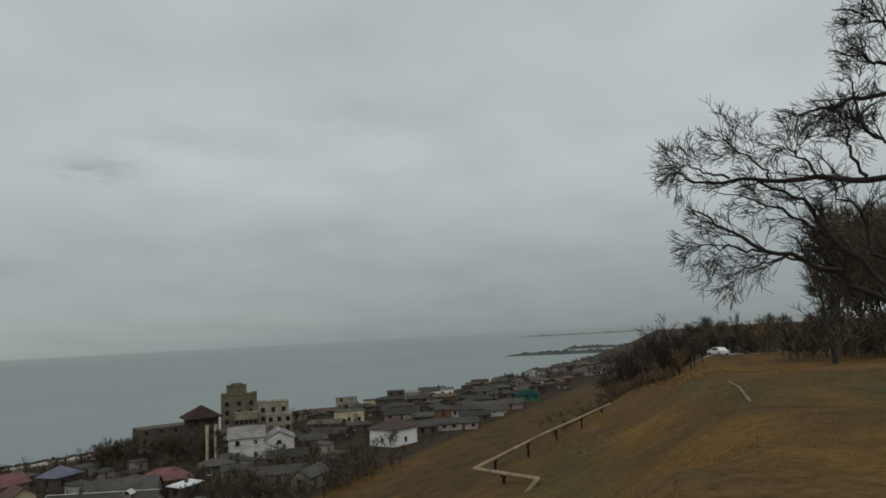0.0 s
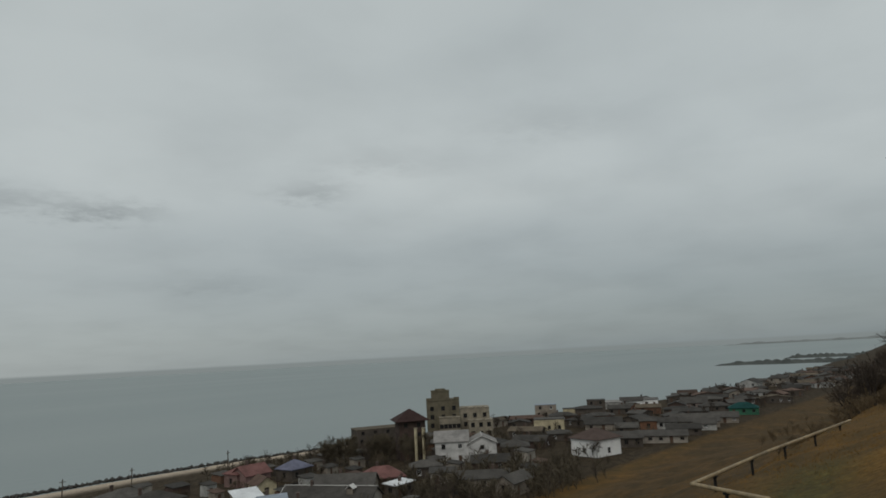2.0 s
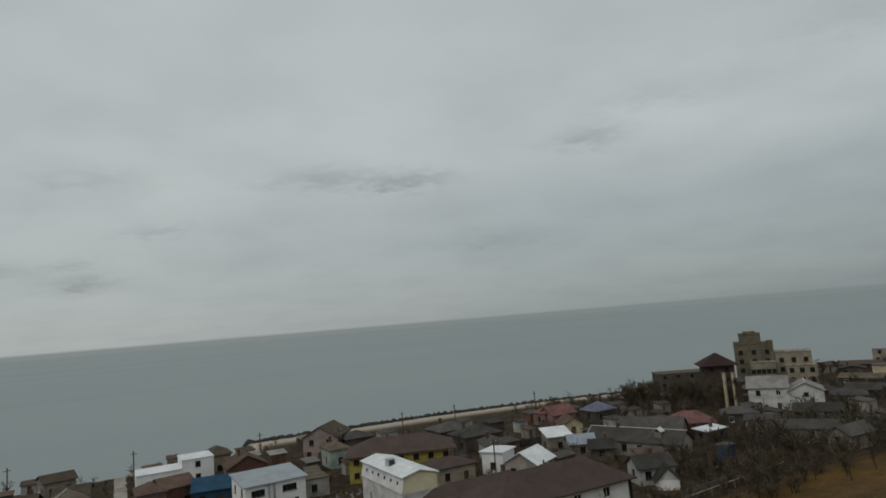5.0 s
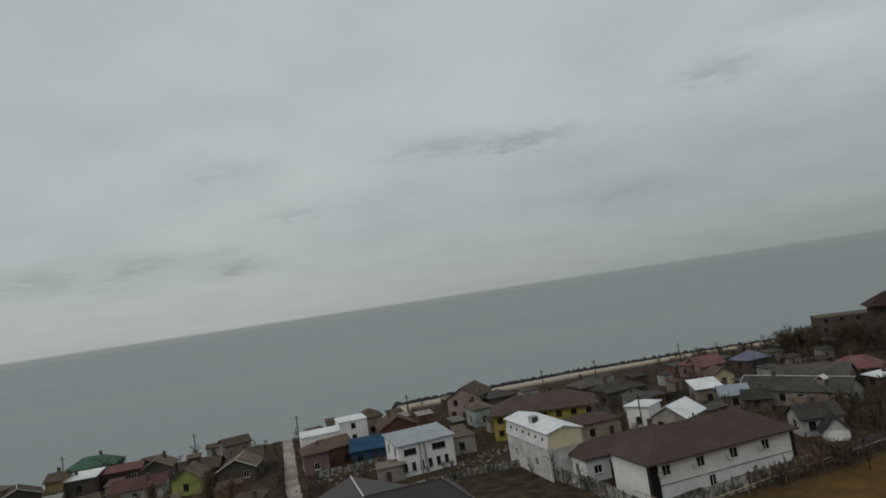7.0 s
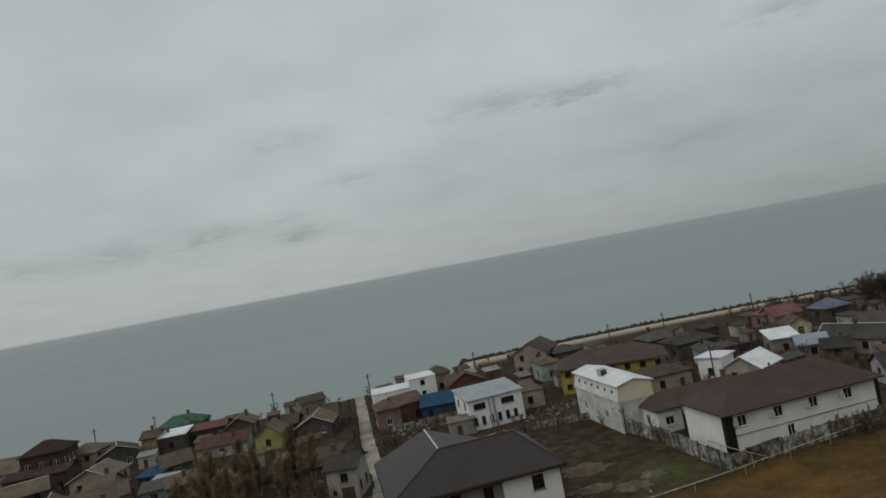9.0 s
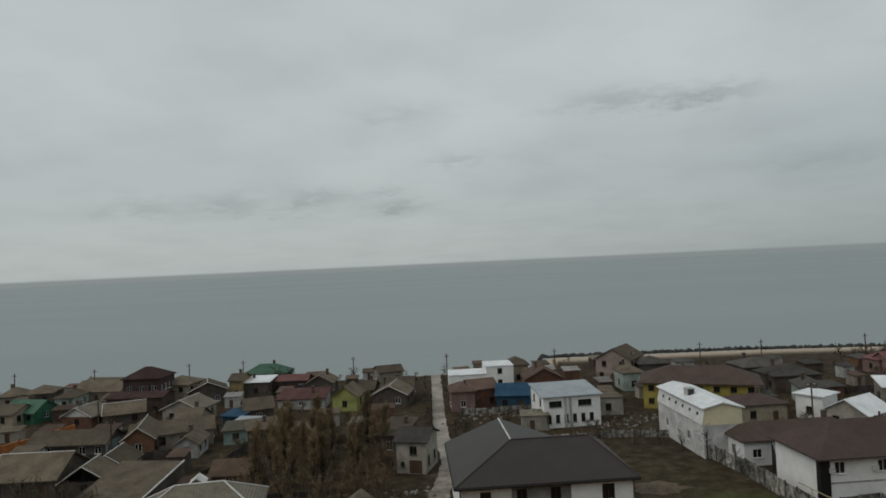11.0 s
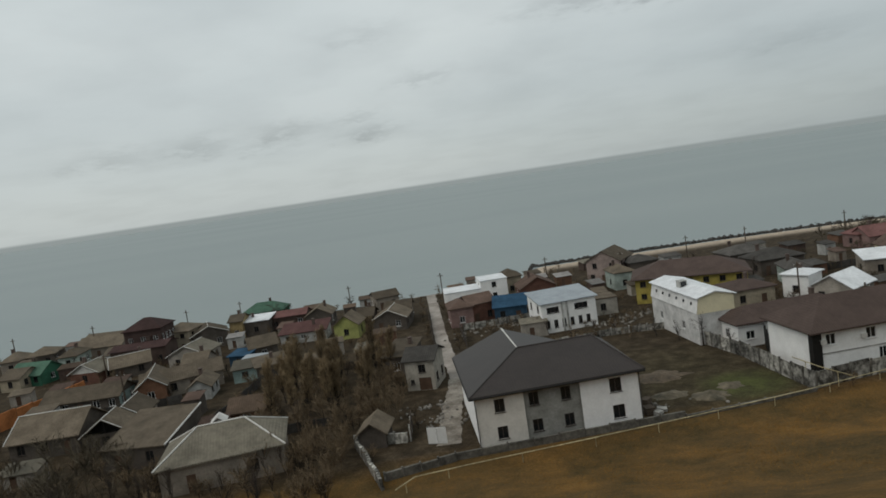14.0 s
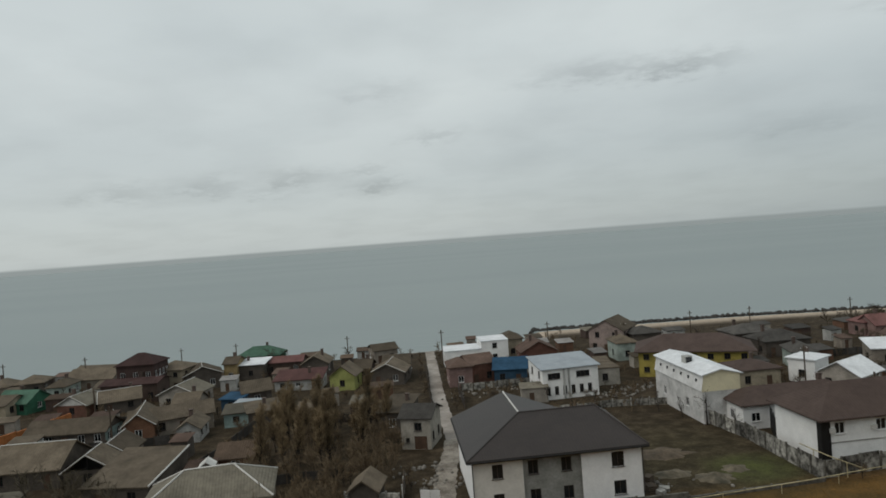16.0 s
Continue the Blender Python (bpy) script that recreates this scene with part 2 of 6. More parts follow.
TWIG_S = material("slope_twigs", (0.15, 0.108, 0.060), grain=6, vary=0.3, bump=0)
POPLAR_TWIG = material("poplar_twigs", (0.255, 0.188, 0.108), grain=9, vary=0.3, bump=0, random_tone=0.25)
PIPE = material("yellow_pipe_paint", (0.50, 0.43, 0.26), rough=0.6, grain=6, vary=0.35, bump=0.005)
PIPE_OLD = material("tan_pipe_paint", (0.34, 0.26, 0.15), rough=0.6, grain=4, vary=0.35, bump=0.005)
# for black parts, and for shade coloured into the open loft and house passage
BLACK = material("black_cladding_and_shade", (0.014, 0.013, 0.012), rough=0.6, vary=0.2)
STEEL = material("grey_steel", (0.30, 0.30, 0.29), rough=0.5, metal=0.3, vary=0.3)
STONE = material("breakwater_stone", (0.075, 0.07, 0.065), grain=3, blotch=0.8, vary=0.4, bump=0.1)
CAR_W = material("white_car_paint", (0.72, 0.73, 0.74), rough=0.25, spec=0.6, vary=0.05, bump=0)
TYRE = material("tyre_rubber", (0.02, 0.02, 0.02), rough=0.9, vary=0.2)
CAP = material("white_ridge_cap", (0.62, 0.61, 0.58), rough=0.6, vary=0.15, bump=0)

# ---------------------------------------------------------------- terrain
FOOT_X, FOOT_Y = [-400, 130, 300, 500, 1500], [62, 62, 44, 20, -40]
SHORE_X = [-5000, -300, 36, 44, 106, 143, 250, 330, 450, 700, 1500, 5000]
SHORE_Y = [190, 192, 194, 213, 208, 201, 165, 138, 105, 82, 60, 40]


def smooth(a, b, v):
    t = np.clip((v - a) / (b - a), 0, 1)
    return t * t * (3 - 2 * t)


def fold(x, y):
    """Slow bumps of the ground, a metre or so across the slope."""
    return (0.5 * np.sin(x * 0.21 + 1.3 * np.sin(y * 0.13)) + 0.35 * np.sin(y * 0.33 + x * 0.11 + 0.7) + 0.2 * np.sin(x * 0.63 - y * 0.41))


def ground_z(x, y):
    x, y = np.asarray(x, float), np.asarray(y, float)
    top = 31.6 - 4.5 * np.clip((x - 8) / 127, 0, 1) - 24 * smooth(136, 250, x)
    edge = 2.0 - 4.0 * smooth(5, 18, x) - 6.0 * smooth(30, 130, x)
    foot = np.interp(x, FOOT_X, FOOT_Y)
    base = 4.0 - 2.0 * np.clip((y - 62) / 130, 0, 1)
    q = np.clip((y - edge) / np.maximum(foot - edge, 5), 0, 1)
    z = base + (top - base) * (1 - q) ** 1.45
    z = np.where(y < edge, top, z)
    z = z + 1.5 * np.exp(-((y - edge - 11) / 5) ** 2) * smooth(12, 28, x) * (1 - smooth(90, 140, x))
    rough = np.where(y < foot, np.clip((y + 60) / 60, 0.2, 1) * np.clip((foot - y) / 10, 0, 1), 0.0)
    near = np.clip(np.hypot(x, y) / 25, 0, 1)
    z = z + 0.45 * fold(x, y) * rough * near
    shore = np.interp(x, SHORE_X, SHORE_Y)
    beach = np.clip((y - (shore - 14)) / 14, 0, 3)
    return z - beach * 2.4


def gz(x, y):
    return float(ground_z(x, y))


def mesh_object(name, verts, faces, mat, parent=None, label="", smooth_faces=False):
    me = bpy.data.meshes.new(name)
    me.from_pydata(verts, [], faces)
    me.materials.append(mat)
    if smooth_faces:
        me.polygons.foreach_set("use_smooth", [True] * len(me.polygons))
    me.update()
    ob = new(name, me)
    if parent:
        ob.parent = parent
    if label:
        ob["label"] = label
    return ob


def part(name, bm, mat, parent=None, label="", smooth_faces=False):
    bmesh.ops.recalc_face_normals(bm, faces=bm.faces[:])
    me = bpy.data.meshes.new(name)
    bm.to_mesh(me)
    bm.free()
    me.materials.append(mat)
    if smooth_faces:
        me.polygons.foreach_set("use_smooth", [True] * len(me.polygons))
    ob = new(name, me)
    if parent:
        ob.parent = parent
    if label:
        ob["label"] = label
    return ob


def box(bm, x0, x1, y0, y1, z0, z1):
    v = [bm.verts.new((x, y, z)) for z in (z0, z1) for x, y in ((x0, y0), (x1, y0), (x1, y1), (x0, y1))]
    for f in ((3, 2, 1, 0), (4, 5, 6, 7), (0, 1, 5, 4), (1, 2, 6, 5), (2, 3, 7, 6), (3, 0, 4, 7)):
        bm.faces.new([v[i] for i in f])


def bar(bm, a, b, r, sides=6):
    """A round bar from a to b."""
    a, b = Vector(a), Vector(b)
    q = (b - a).to_track_quat("Z", "Y")
    rings = []
    for p in (a, b):
        rings.append([bm.verts.new(p + q @ Vector((r * math.cos(2 * math.pi * k / sides), r * math.sin(2 * math.pi * k / sides), 0))) for k in range(sides)])
    for k in range(sides):
        bm.faces.new((rings[0][k], rings[0][(k + 1) % sides], rings[1][(k + 1) % sides], rings[1][k]))
    bm.faces.new(rings[0][::-1])
    bm.faces.new(rings[1])


def ground_material(blades=False):
    """Soil, straw, turf and sand by the cover of the ground; with blades, the straw alone, for the standing grass."""
    m = bpy.data.materials.new("dry_grass" if blades else "ground")
    m.use_nodes = True
    nt = m.node_tree
    link = nt.links.new
    bsdf = nt.nodes["Principled BSDF"]
    bsdf.inputs["Roughness"].default_value = 0.95
    bsdf.inputs["Specular IOR Level"].default_value = 0.1
    tc = nt.nodes.new("ShaderNodeTexCoord")
    attr = nt.nodes.new("ShaderNodeAttribute")
    attr.attribute_name = "cover"
    sep = nt.nodes.new("ShaderNodeSeparateColor")
    link(attr.outputs["Color"], sep.inputs[0])

    def noise_tex(scale, detail=4, rough=0.6):
        n = nt.nodes.new("ShaderNodeTexNoise")
        n.inputs["Scale"].default_value, n.inputs["Detail"].default_value, n.inputs["Roughness"].default_value = scale, detail, rough
        link(tc.outputs["Object"], n.inputs[0])
        return n

    def ramp(src, stops):
        r = nt.nodes.new("ShaderNodeValToRGB")
        e = r.color_ramp.elements
        e[0].position, e[0].color = stops[0][0], (*stops[0][1], 1)
        e[1].position, e[1].color = stops[-1][0], (*stops[-1][1], 1)
        for p, c in stops[1:-1]:
            e.new(p).color = (*c, 1)
        link(src, r.inputs[0])
        return r

    def blend(fac, a, b):
        x = nt.nodes.new("ShaderNodeMix")
        x.data_type = "RGBA"
        if isinstance(fac, float):
            x.inputs[0].default_value = fac
        else:
            link(fac, x.inputs[0])
        link(a, x.inputs[6])
        link(b, x.inputs[7])
        return x.outputs[2]

    big, mid, fine = noise_tex(0.14), noise_tex(0.5, 5, 0.7), noise_tex(5, 4)
    big.inputs["Distortion"].default_value = 0.3
    grass = ramp(big.outputs[0], [(0.34, (0.066, 0.047, 0.019)), (0.47, (0.106, 0.065, 0.023)), (0.57, (0.150, 0.084, 0.026)), (0.68, (0.212, 0.113, 0.031))])
    tuft = ramp(mid.outputs[0], [(0.35, (0.062, 0.046, 0.020)), (0.65, (0.175, 0.100, 0.036))])
    straw = blend(0.35, grass.outputs[0], tuft.outputs[0])
    feather = ramp(mid.outputs[0], [(0.3, (0.135, 0.072, 0.019)), (0.7, (0.285, 0.150, 0.036))])
    if blades:
        link(blend(0.5, straw, feather.outputs[0]), bsdf.inputs["Base Color"])
        return m
    dirt = ramp(mid.outputs[0], [(0.3, (0.022, 0.017, 0.010)), (0.5, (0.050, 0.037, 0.023)), (0.7, (0.092, 0.070, 0.046))])
    green = ramp(mid.outputs[0], [(0.35, (0.06, 0.06, 0.028)), (0.65, (0.085, 0.10, 0.03))])
    sand = ramp(mid.outputs[0], [(0.3, (0.38, 0.31, 0.24)), (0.7, (0.56, 0.47, 0.37))])
    c = blend(sep.outputs[0], dirt.outputs[0], blend(attr.outputs["Alpha"], straw, feather.outputs[0]))
    c = blend(sep.outputs[1], c, green.outputs[0])
    c = blend(sep.outputs[2], c, sand.outputs[0])
    g = nt.nodes.new("ShaderNodeMapRange")
    g.inputs["From Min"].default_value, g.inputs["From Max"].default_value = 0.25, 0.75
    g.inputs["To Min"].default_value, g.inputs["To Max"].default_value = 0.48, 1.18
    link(fine.outputs[0], g.inputs[0])
    mul = nt.nodes.new("ShaderNodeVectorMath")
    mul.operation = "SCALE"
    link(c, mul.inputs[0])
    link(g.outputs[0], mul.inputs["Scale"])
    link(mul.outputs[0], bsdf.inputs["Base Color"])
    b = nt.nodes.new("ShaderNodeBump")
    b.inputs["Distance"].default_value, b.inputs["Strength"].default_value = 0.25, 0.8
    link(mid.outputs[0], b.inputs["Height"])
    link(b.outputs[0], bsdf.inputs["Normal"])
    return m


GOLD = [(19.5, -1.2, 4.5, 1.5), (15.0, 1.2, 3.0, 1.2), (26.0, -4.8, 5.0, 1.0), (31.0, 0.8, 5.0, 1.4), (13.0, -2.4, 2.5, 0.8)]


def build_ground():
    xs = np.concatenate([[-4900, -2500, -1200, -700, -450], np.arange(-320, -60, 8), np.arange(-60, 160, 1.5), np.arange(160, 520, 6), [560, 640, 760, 900, 1100, 1500, 2200, 3300, 4900]])
    ys = np.concatenate([[-4900, -2500, -1200, -600, -350, -220, -150, -100, -70, -50], np.arange(-40, 66, 1.2), np.arange(66, 250, 3.0)])
    gx, gy = np.meshgrid(xs, ys, indexing="ij")
    z = ground_z(gx, gy)
    nx, ny = len(xs), len(ys)
    verts = np.stack([gx, gy, z], -1).reshape(-1, 3)
    idx = np.arange(nx * ny).reshape(nx, ny)
    faces = np.stack([idx[:-1, :-1], idx[1:, :-1], idx[1:, 1:], idx[:-1, 1:]], -1).reshape(-1, 4)
    ob = mesh_object("ground", verts.tolist(), faces.tolist(), ground_material(), smooth_faces=True)
    foot = np.interp(gx, FOOT_X, FOOT_Y)
    shore = np.interp(gx, SHORE_X, SHORE_Y)
    straw = (1 - smooth(2.5, 6.0, gy - foot)) * (1 - 0.5 * smooth(45, 95, gx) * smooth(6, 16, gy) * (1 - smooth(50, 62, gy))) * (1 - smooth(132, 146, gx) * (1 - smooth(-2, 6, gy)))
    turf = np.clip(1 - np.hypot((gx - 38.5) / 7, (gy - 72.5) / 6), 0, 1) * 1.5
    turf = np.maximum(turf, 0.12 * np.clip(1.5 - np.hypot((gx - 33) / 10, (gy - 79) / 13), 0, 1))
    turf = np.maximum(turf, 0.75 * np.clip(1 - np.hypot((gx - 26) / 16, (gy + 8) / 4), 0, 1))
    for cx, cy, rx, ry in ((30.5, 3.8, 7, 1.5), (29, -3.5, 6, 0.7), (22, 2.4, 4, 0.8), (40, -1.6, 8, 0.8)):
        turf = np.maximum(turf, 0.6 * np.exp(-((gx - cx) / rx) ** 2 - ((gy - cy) / ry) ** 2))
    sand = smooth(-26, -16, gy - shore) * (gx > 40) * (1 - smooth(230, 300, gx)) + smooth(-6, -2, gy - shore) * (gx <= 40)
    gold = np.zeros_like(gx)
    for cx, cy, rx, ry in GOLD:
        gold = np.maximum(gold, np.exp(-((gx - cx) / rx) ** 2 - ((gy - cy) / ry) ** 2))
    col = np.stack([straw, np.clip(turf, 0, 0.9), np.clip(sand, 0, 1), 0.75 * gold], -1).reshape(-1, 4)
    a = ob.data.color_attributes.new("cover", "FLOAT_COLOR", "POINT")
    a.data.foreach_set("color", col.ravel().tolist())
    return tagged(ob, "sloping ground of dry brown grass, mud and sand", "ground", kind="structure")


def sea_material():
    m = bpy.data.materials.new("sea_water")
    m.use_nodes = True
    nt = m.node_tree
    link = nt.links.new
    bsdf = nt.nodes["Principled BSDF"]
    bsdf.inputs["Roughness"].default_value = 0.45
    bsdf.inputs["Specular IOR Level"].default_value = 0.12
    tc = nt.nodes.new("ShaderNodeTexCoord")
    mp = nt.nodes.new("ShaderNodeMapping")
    mp.inputs["Scale"].default_value = (0.25, 1.0, 1.0)
    link(tc.outputs["Object"], mp.inputs[0])
    n1 = nt.nodes.new("ShaderNodeTexNoise")
    n1.inputs["Scale"].default_value, n1.inputs["Detail"].default_value = 0.004, 4
    link(mp.outputs[0], n1.inputs[0])
    r = nt.nodes.new("ShaderNodeValToRGB")
    r.color_ramp.elements[0].position, r.color_ramp.elements[0].color = 0.3, (0.201, 0.240, 0.243, 1)
    r.color_ramp.elements[1].position, r.color_ramp.elements[1].color = 0.7, (0.241, 0.276, 0.276, 1)
    link(n1.outputs[0], r.inputs[0])
    link(r.outputs[0], bsdf.inputs["Base Color"])
    n2 = nt.nodes.new("ShaderNodeTexNoise")
    n2.inputs["Scale"].default_value, n2.inputs["Detail"].default_value = 0.35, 5
    link(mp.outputs[0], n2.inputs[0])
    b = nt.nodes.new("ShaderNodeBump")
    b.inputs["Distance"].default_value, b.inputs["Strength"].default_value = 0.4, 0.5
    link(n2.outputs[0], b.inputs["Height"])
    link(b.outputs[0], bsdf.inputs["Normal"])
    return m


def build_sea():
    ring = [(4900 * math.cos(2 * math.pi * k / 160), 4900 * math.sin(2 * math.pi * k / 160), 0.0) for k in range(160)]
    ob = mesh_object("water", [(0, 0, 0)] + ring, [(0, 1 + k, 1 + (k + 1) % 160) for k in range(160)], sea_material())
    return tagged(ob, "calm grey-green sea reaching the misty horizon", "sea", kind="structure")


build_ground()
build_sea()

# ---------------------------------------------------------------- houses
def wall_side(bm, a, b, z0, z1, holes, inward, depth=0.14):
    """One upright wall face from a to b with recessed openings (along, sill, width, height)."""
    a, b = Vector((*a, 0)), Vector((*b, 0))
    length = (b - a).length
    way = (b - a) / length
    inn = Vector((*inward, 0)) * depth
    xs = sorted({0.0, length, *[h[0] for h in holes], *[h[0] + h[2] for h in holes]})
    zs = sorted({z0, z1, *[h[1] for h in holes], *[h[1] + h[3] for h in holes]})

    def at(x, z):
        return a + way * x + Vector((0, 0, z))

    def quad(*ps):
        bm.faces.new([bm.verts.new(p) for p in ps])
    for x0, x1 in zip(xs, xs[1:]):
        for s0, s1 in zip(zs, zs[1:]):
            cx, cz = (x0 + x1) / 2, (s0 + s1) / 2
            if not any(h[0] < cx < h[0] + h[2] and h[1] < cz < h[1] + h[3] for h in holes):
                quad(at(x0, s0), at(x1, s0), at(x1, s1), at(x0, s1))
    for x, z, w, h in holes:
        c = [at(x, z), at(x + w, z), at(x + w, z + h), at(x, z + h)]
        for i in range(4):
            p, q = c[i], c[(i + 1) % 4]
            quad(p, q, q + inn, p + inn)


UNIT = {}


def shared_box(key, x0, x1, y0, y1, z0, z1, mat, name, parent, m):
    """A box part whose mesh is shared by all alike pieces."""
    k = (key, round(x1 - x0, 2), round(y1 - y0, 2), round(z1 - z0, 2), mat.name)
    if k not in UNIT:
        bm = bmesh.new()
        box(bm, x0, x1, y0, y1, z0, z1)
        bmesh.ops.recalc_face_normals(bm, faces=bm.faces[:])
        me = bpy.data.meshes.new(name)
        bm.to_mesh(me)
        bm.free()
        me.materials.append(mat)
        UNIT[k] = me
    ob = new(name, UNIT[k])
    ob.parent = parent
    ob.matrix_basis = m
    return ob


def frame_mesh(w, h, mat, mullions):
    k = ("frame", round(w, 2), round(h, 2), mat.name, mullions)
    if k not in UNIT:
        bm = bmesh.new()
        t = 0.07
        box(bm, 0, w, -0.04, 0.04, 0, t)
        box(bm, 0, w, -0.04, 0.04, h - t, h)
        for x in [0, w - t] + [w * (i + 1) / (mullions + 1) - t / 2 for i in range(mullions)]:
            box(bm, x, x + t, -0.035, 0.035, t, h - t)
        me = bpy.data.meshes.new("window")
        bm.to_mesh(me)
        bm.free()
        me.materials.append(mat)
        UNIT[k] = me
    return UNIT[k]


def add_window(parent, a, b, hole, inward, frame=None, mullions=1):
    x, z, w, h = hole
    ang = math.atan2(b[1] - a[1], b[0] - a[0])
    m = Matrix.Translation((a[0] + math.cos(ang) * x + inward[0] * 0.10, a[1] + math.sin(ang) * x + inward[1] * 0.10, z)) @ Matrix.Rotation(ang, 4, "Z")
    win = new("window", frame_mesh(w, h, frame or FRAME_W, mullions))
    win.parent = parent
    win.matrix_basis = m
    shared_box("pane", 0.0, w, 0.01, 0.03, 0.0, h, GLASS, "pane", win, Matrix.Identity(4))
    shared_box("sill", -0.08, w + 0.08, -0.2, -0.02, -0.07, -0.01, frame or FRAME_W, "sill", win, Matrix.Identity(4))
    return win


def add_door(parent, a, b, hole, inward, mat=None):
    x, z, w, h = hole
    ang = math.atan2(b[1] - a[1], b[0] - a[0])
    m = Matrix.Translation((a[0] + math.cos(ang) * x + inward[0] * 0.1, a[1] + math.sin(ang) * x + inward[1] * 0.1, z)) @ Matrix.Rotation(ang, 4, "Z")
    return shared_box("door", 0.0, w, -0.03, 0.03, 0.0, h, mat or DOOR, "door", parent, m)


def roof_mesh(kind, w, d, h, rise, o=0.4, t=0.16):
    bm = bmesh.new()
    W, D = w / 2 + o, d / 2 + o
    if kind in ("gable_x", "gable_y"):
        half, run, ln = (d / 2, D, W) if kind == "gable_x" else (w / 2, W, D)
        ze, zr = h - o * rise / half, h + rise
        prof = [(-run, ze), (0, zr), (run, ze), (run, ze + t), (0, zr + t), (-run, ze + t)]
        ends = []
        for s in (-ln, ln):
            ends.append([bm.verts.new((s, p, z) if kind == "gable_x" else (p, s, z)) for p, z in prof])
        for i in range(6):
            j = (i + 1) % 6
            bm.faces.new((ends[0][i], ends[0][j], ends[1][j], ends[1][i]))
        for e in ends:
            bm.faces.new((e[0], e[1], e[4], e[5]))
            bm.faces.new((e[1], e[2], e[3], e[4]))
    elif kind == "hip":
        z0, z1, z2 = h - 0.03, h + t, h + rise + t
        lo = [bm.verts.new((x, y, z0)) for x, y in ((-W, -D), (W, -D), (W, D), (-W, D))]
        up = [bm.verts.new((x, y, z1)) for x, y in ((-W, -D), (W, -D), (W, D), (-W, D))]
        if W >= D:
            r = max(W - D, 0.25)
            ra, rb = bm.verts.new((-r, 0, z2)), bm.verts.new((r, 0, z2))
            tops = ((up[0], up[1], rb, ra), (up[1], up[2], rb), (up[2], up[3], ra, rb), (up[3], up[0], ra))
        else:
            r = D - W
            ra, rb = bm.verts.new((0, -r, z2)), bm.verts.new((0, r, z2))
            tops = ((up[0], up[1], ra), (up[1], up[2], rb, ra), (up[2], up[3], rb), (up[3], up[0], ra, rb))
        for f in tops:
            bm.faces.new(f)
        for i in range(4):
            bm.faces.new((lo[i], lo[(i + 1) % 4], up[(i + 1) % 4], up[i]))
        bm.faces.new(lo[::-1])
    elif kind == "shed":
        z0, z1 = h, h + rise
        v = [bm.verts.new(p) for p in ((-W, -D, z0), (W, -D, z0), (W, D, z1), (-W, D, z1), (-W, -D, z0 + t), (W, -D, z0 + t), (W, D, z1 + t), (-W, D, z1 + t))]
        for f in ((3, 2, 1, 0), (4, 5, 6, 7), (0, 1, 5, 4), (1, 2, 6, 5), (2, 3, 7, 6), (3, 0, 4, 7)):
            bm.faces.new([v[i] for i in f])
    else:
        box(bm, -w / 2 - 0.12, w / 2 + 0.12, -d / 2 - 0.12, d / 2 + 0.12, h, h + 0.22)
    return bm


def window_row(length, sill, ww, wh, gap):
    n = max(1, int((length - 0.8) / gap))
    step = length / n
    return [(step * (i + 0.5) - ww / 2, sill, ww, wh) for i in range(n)]


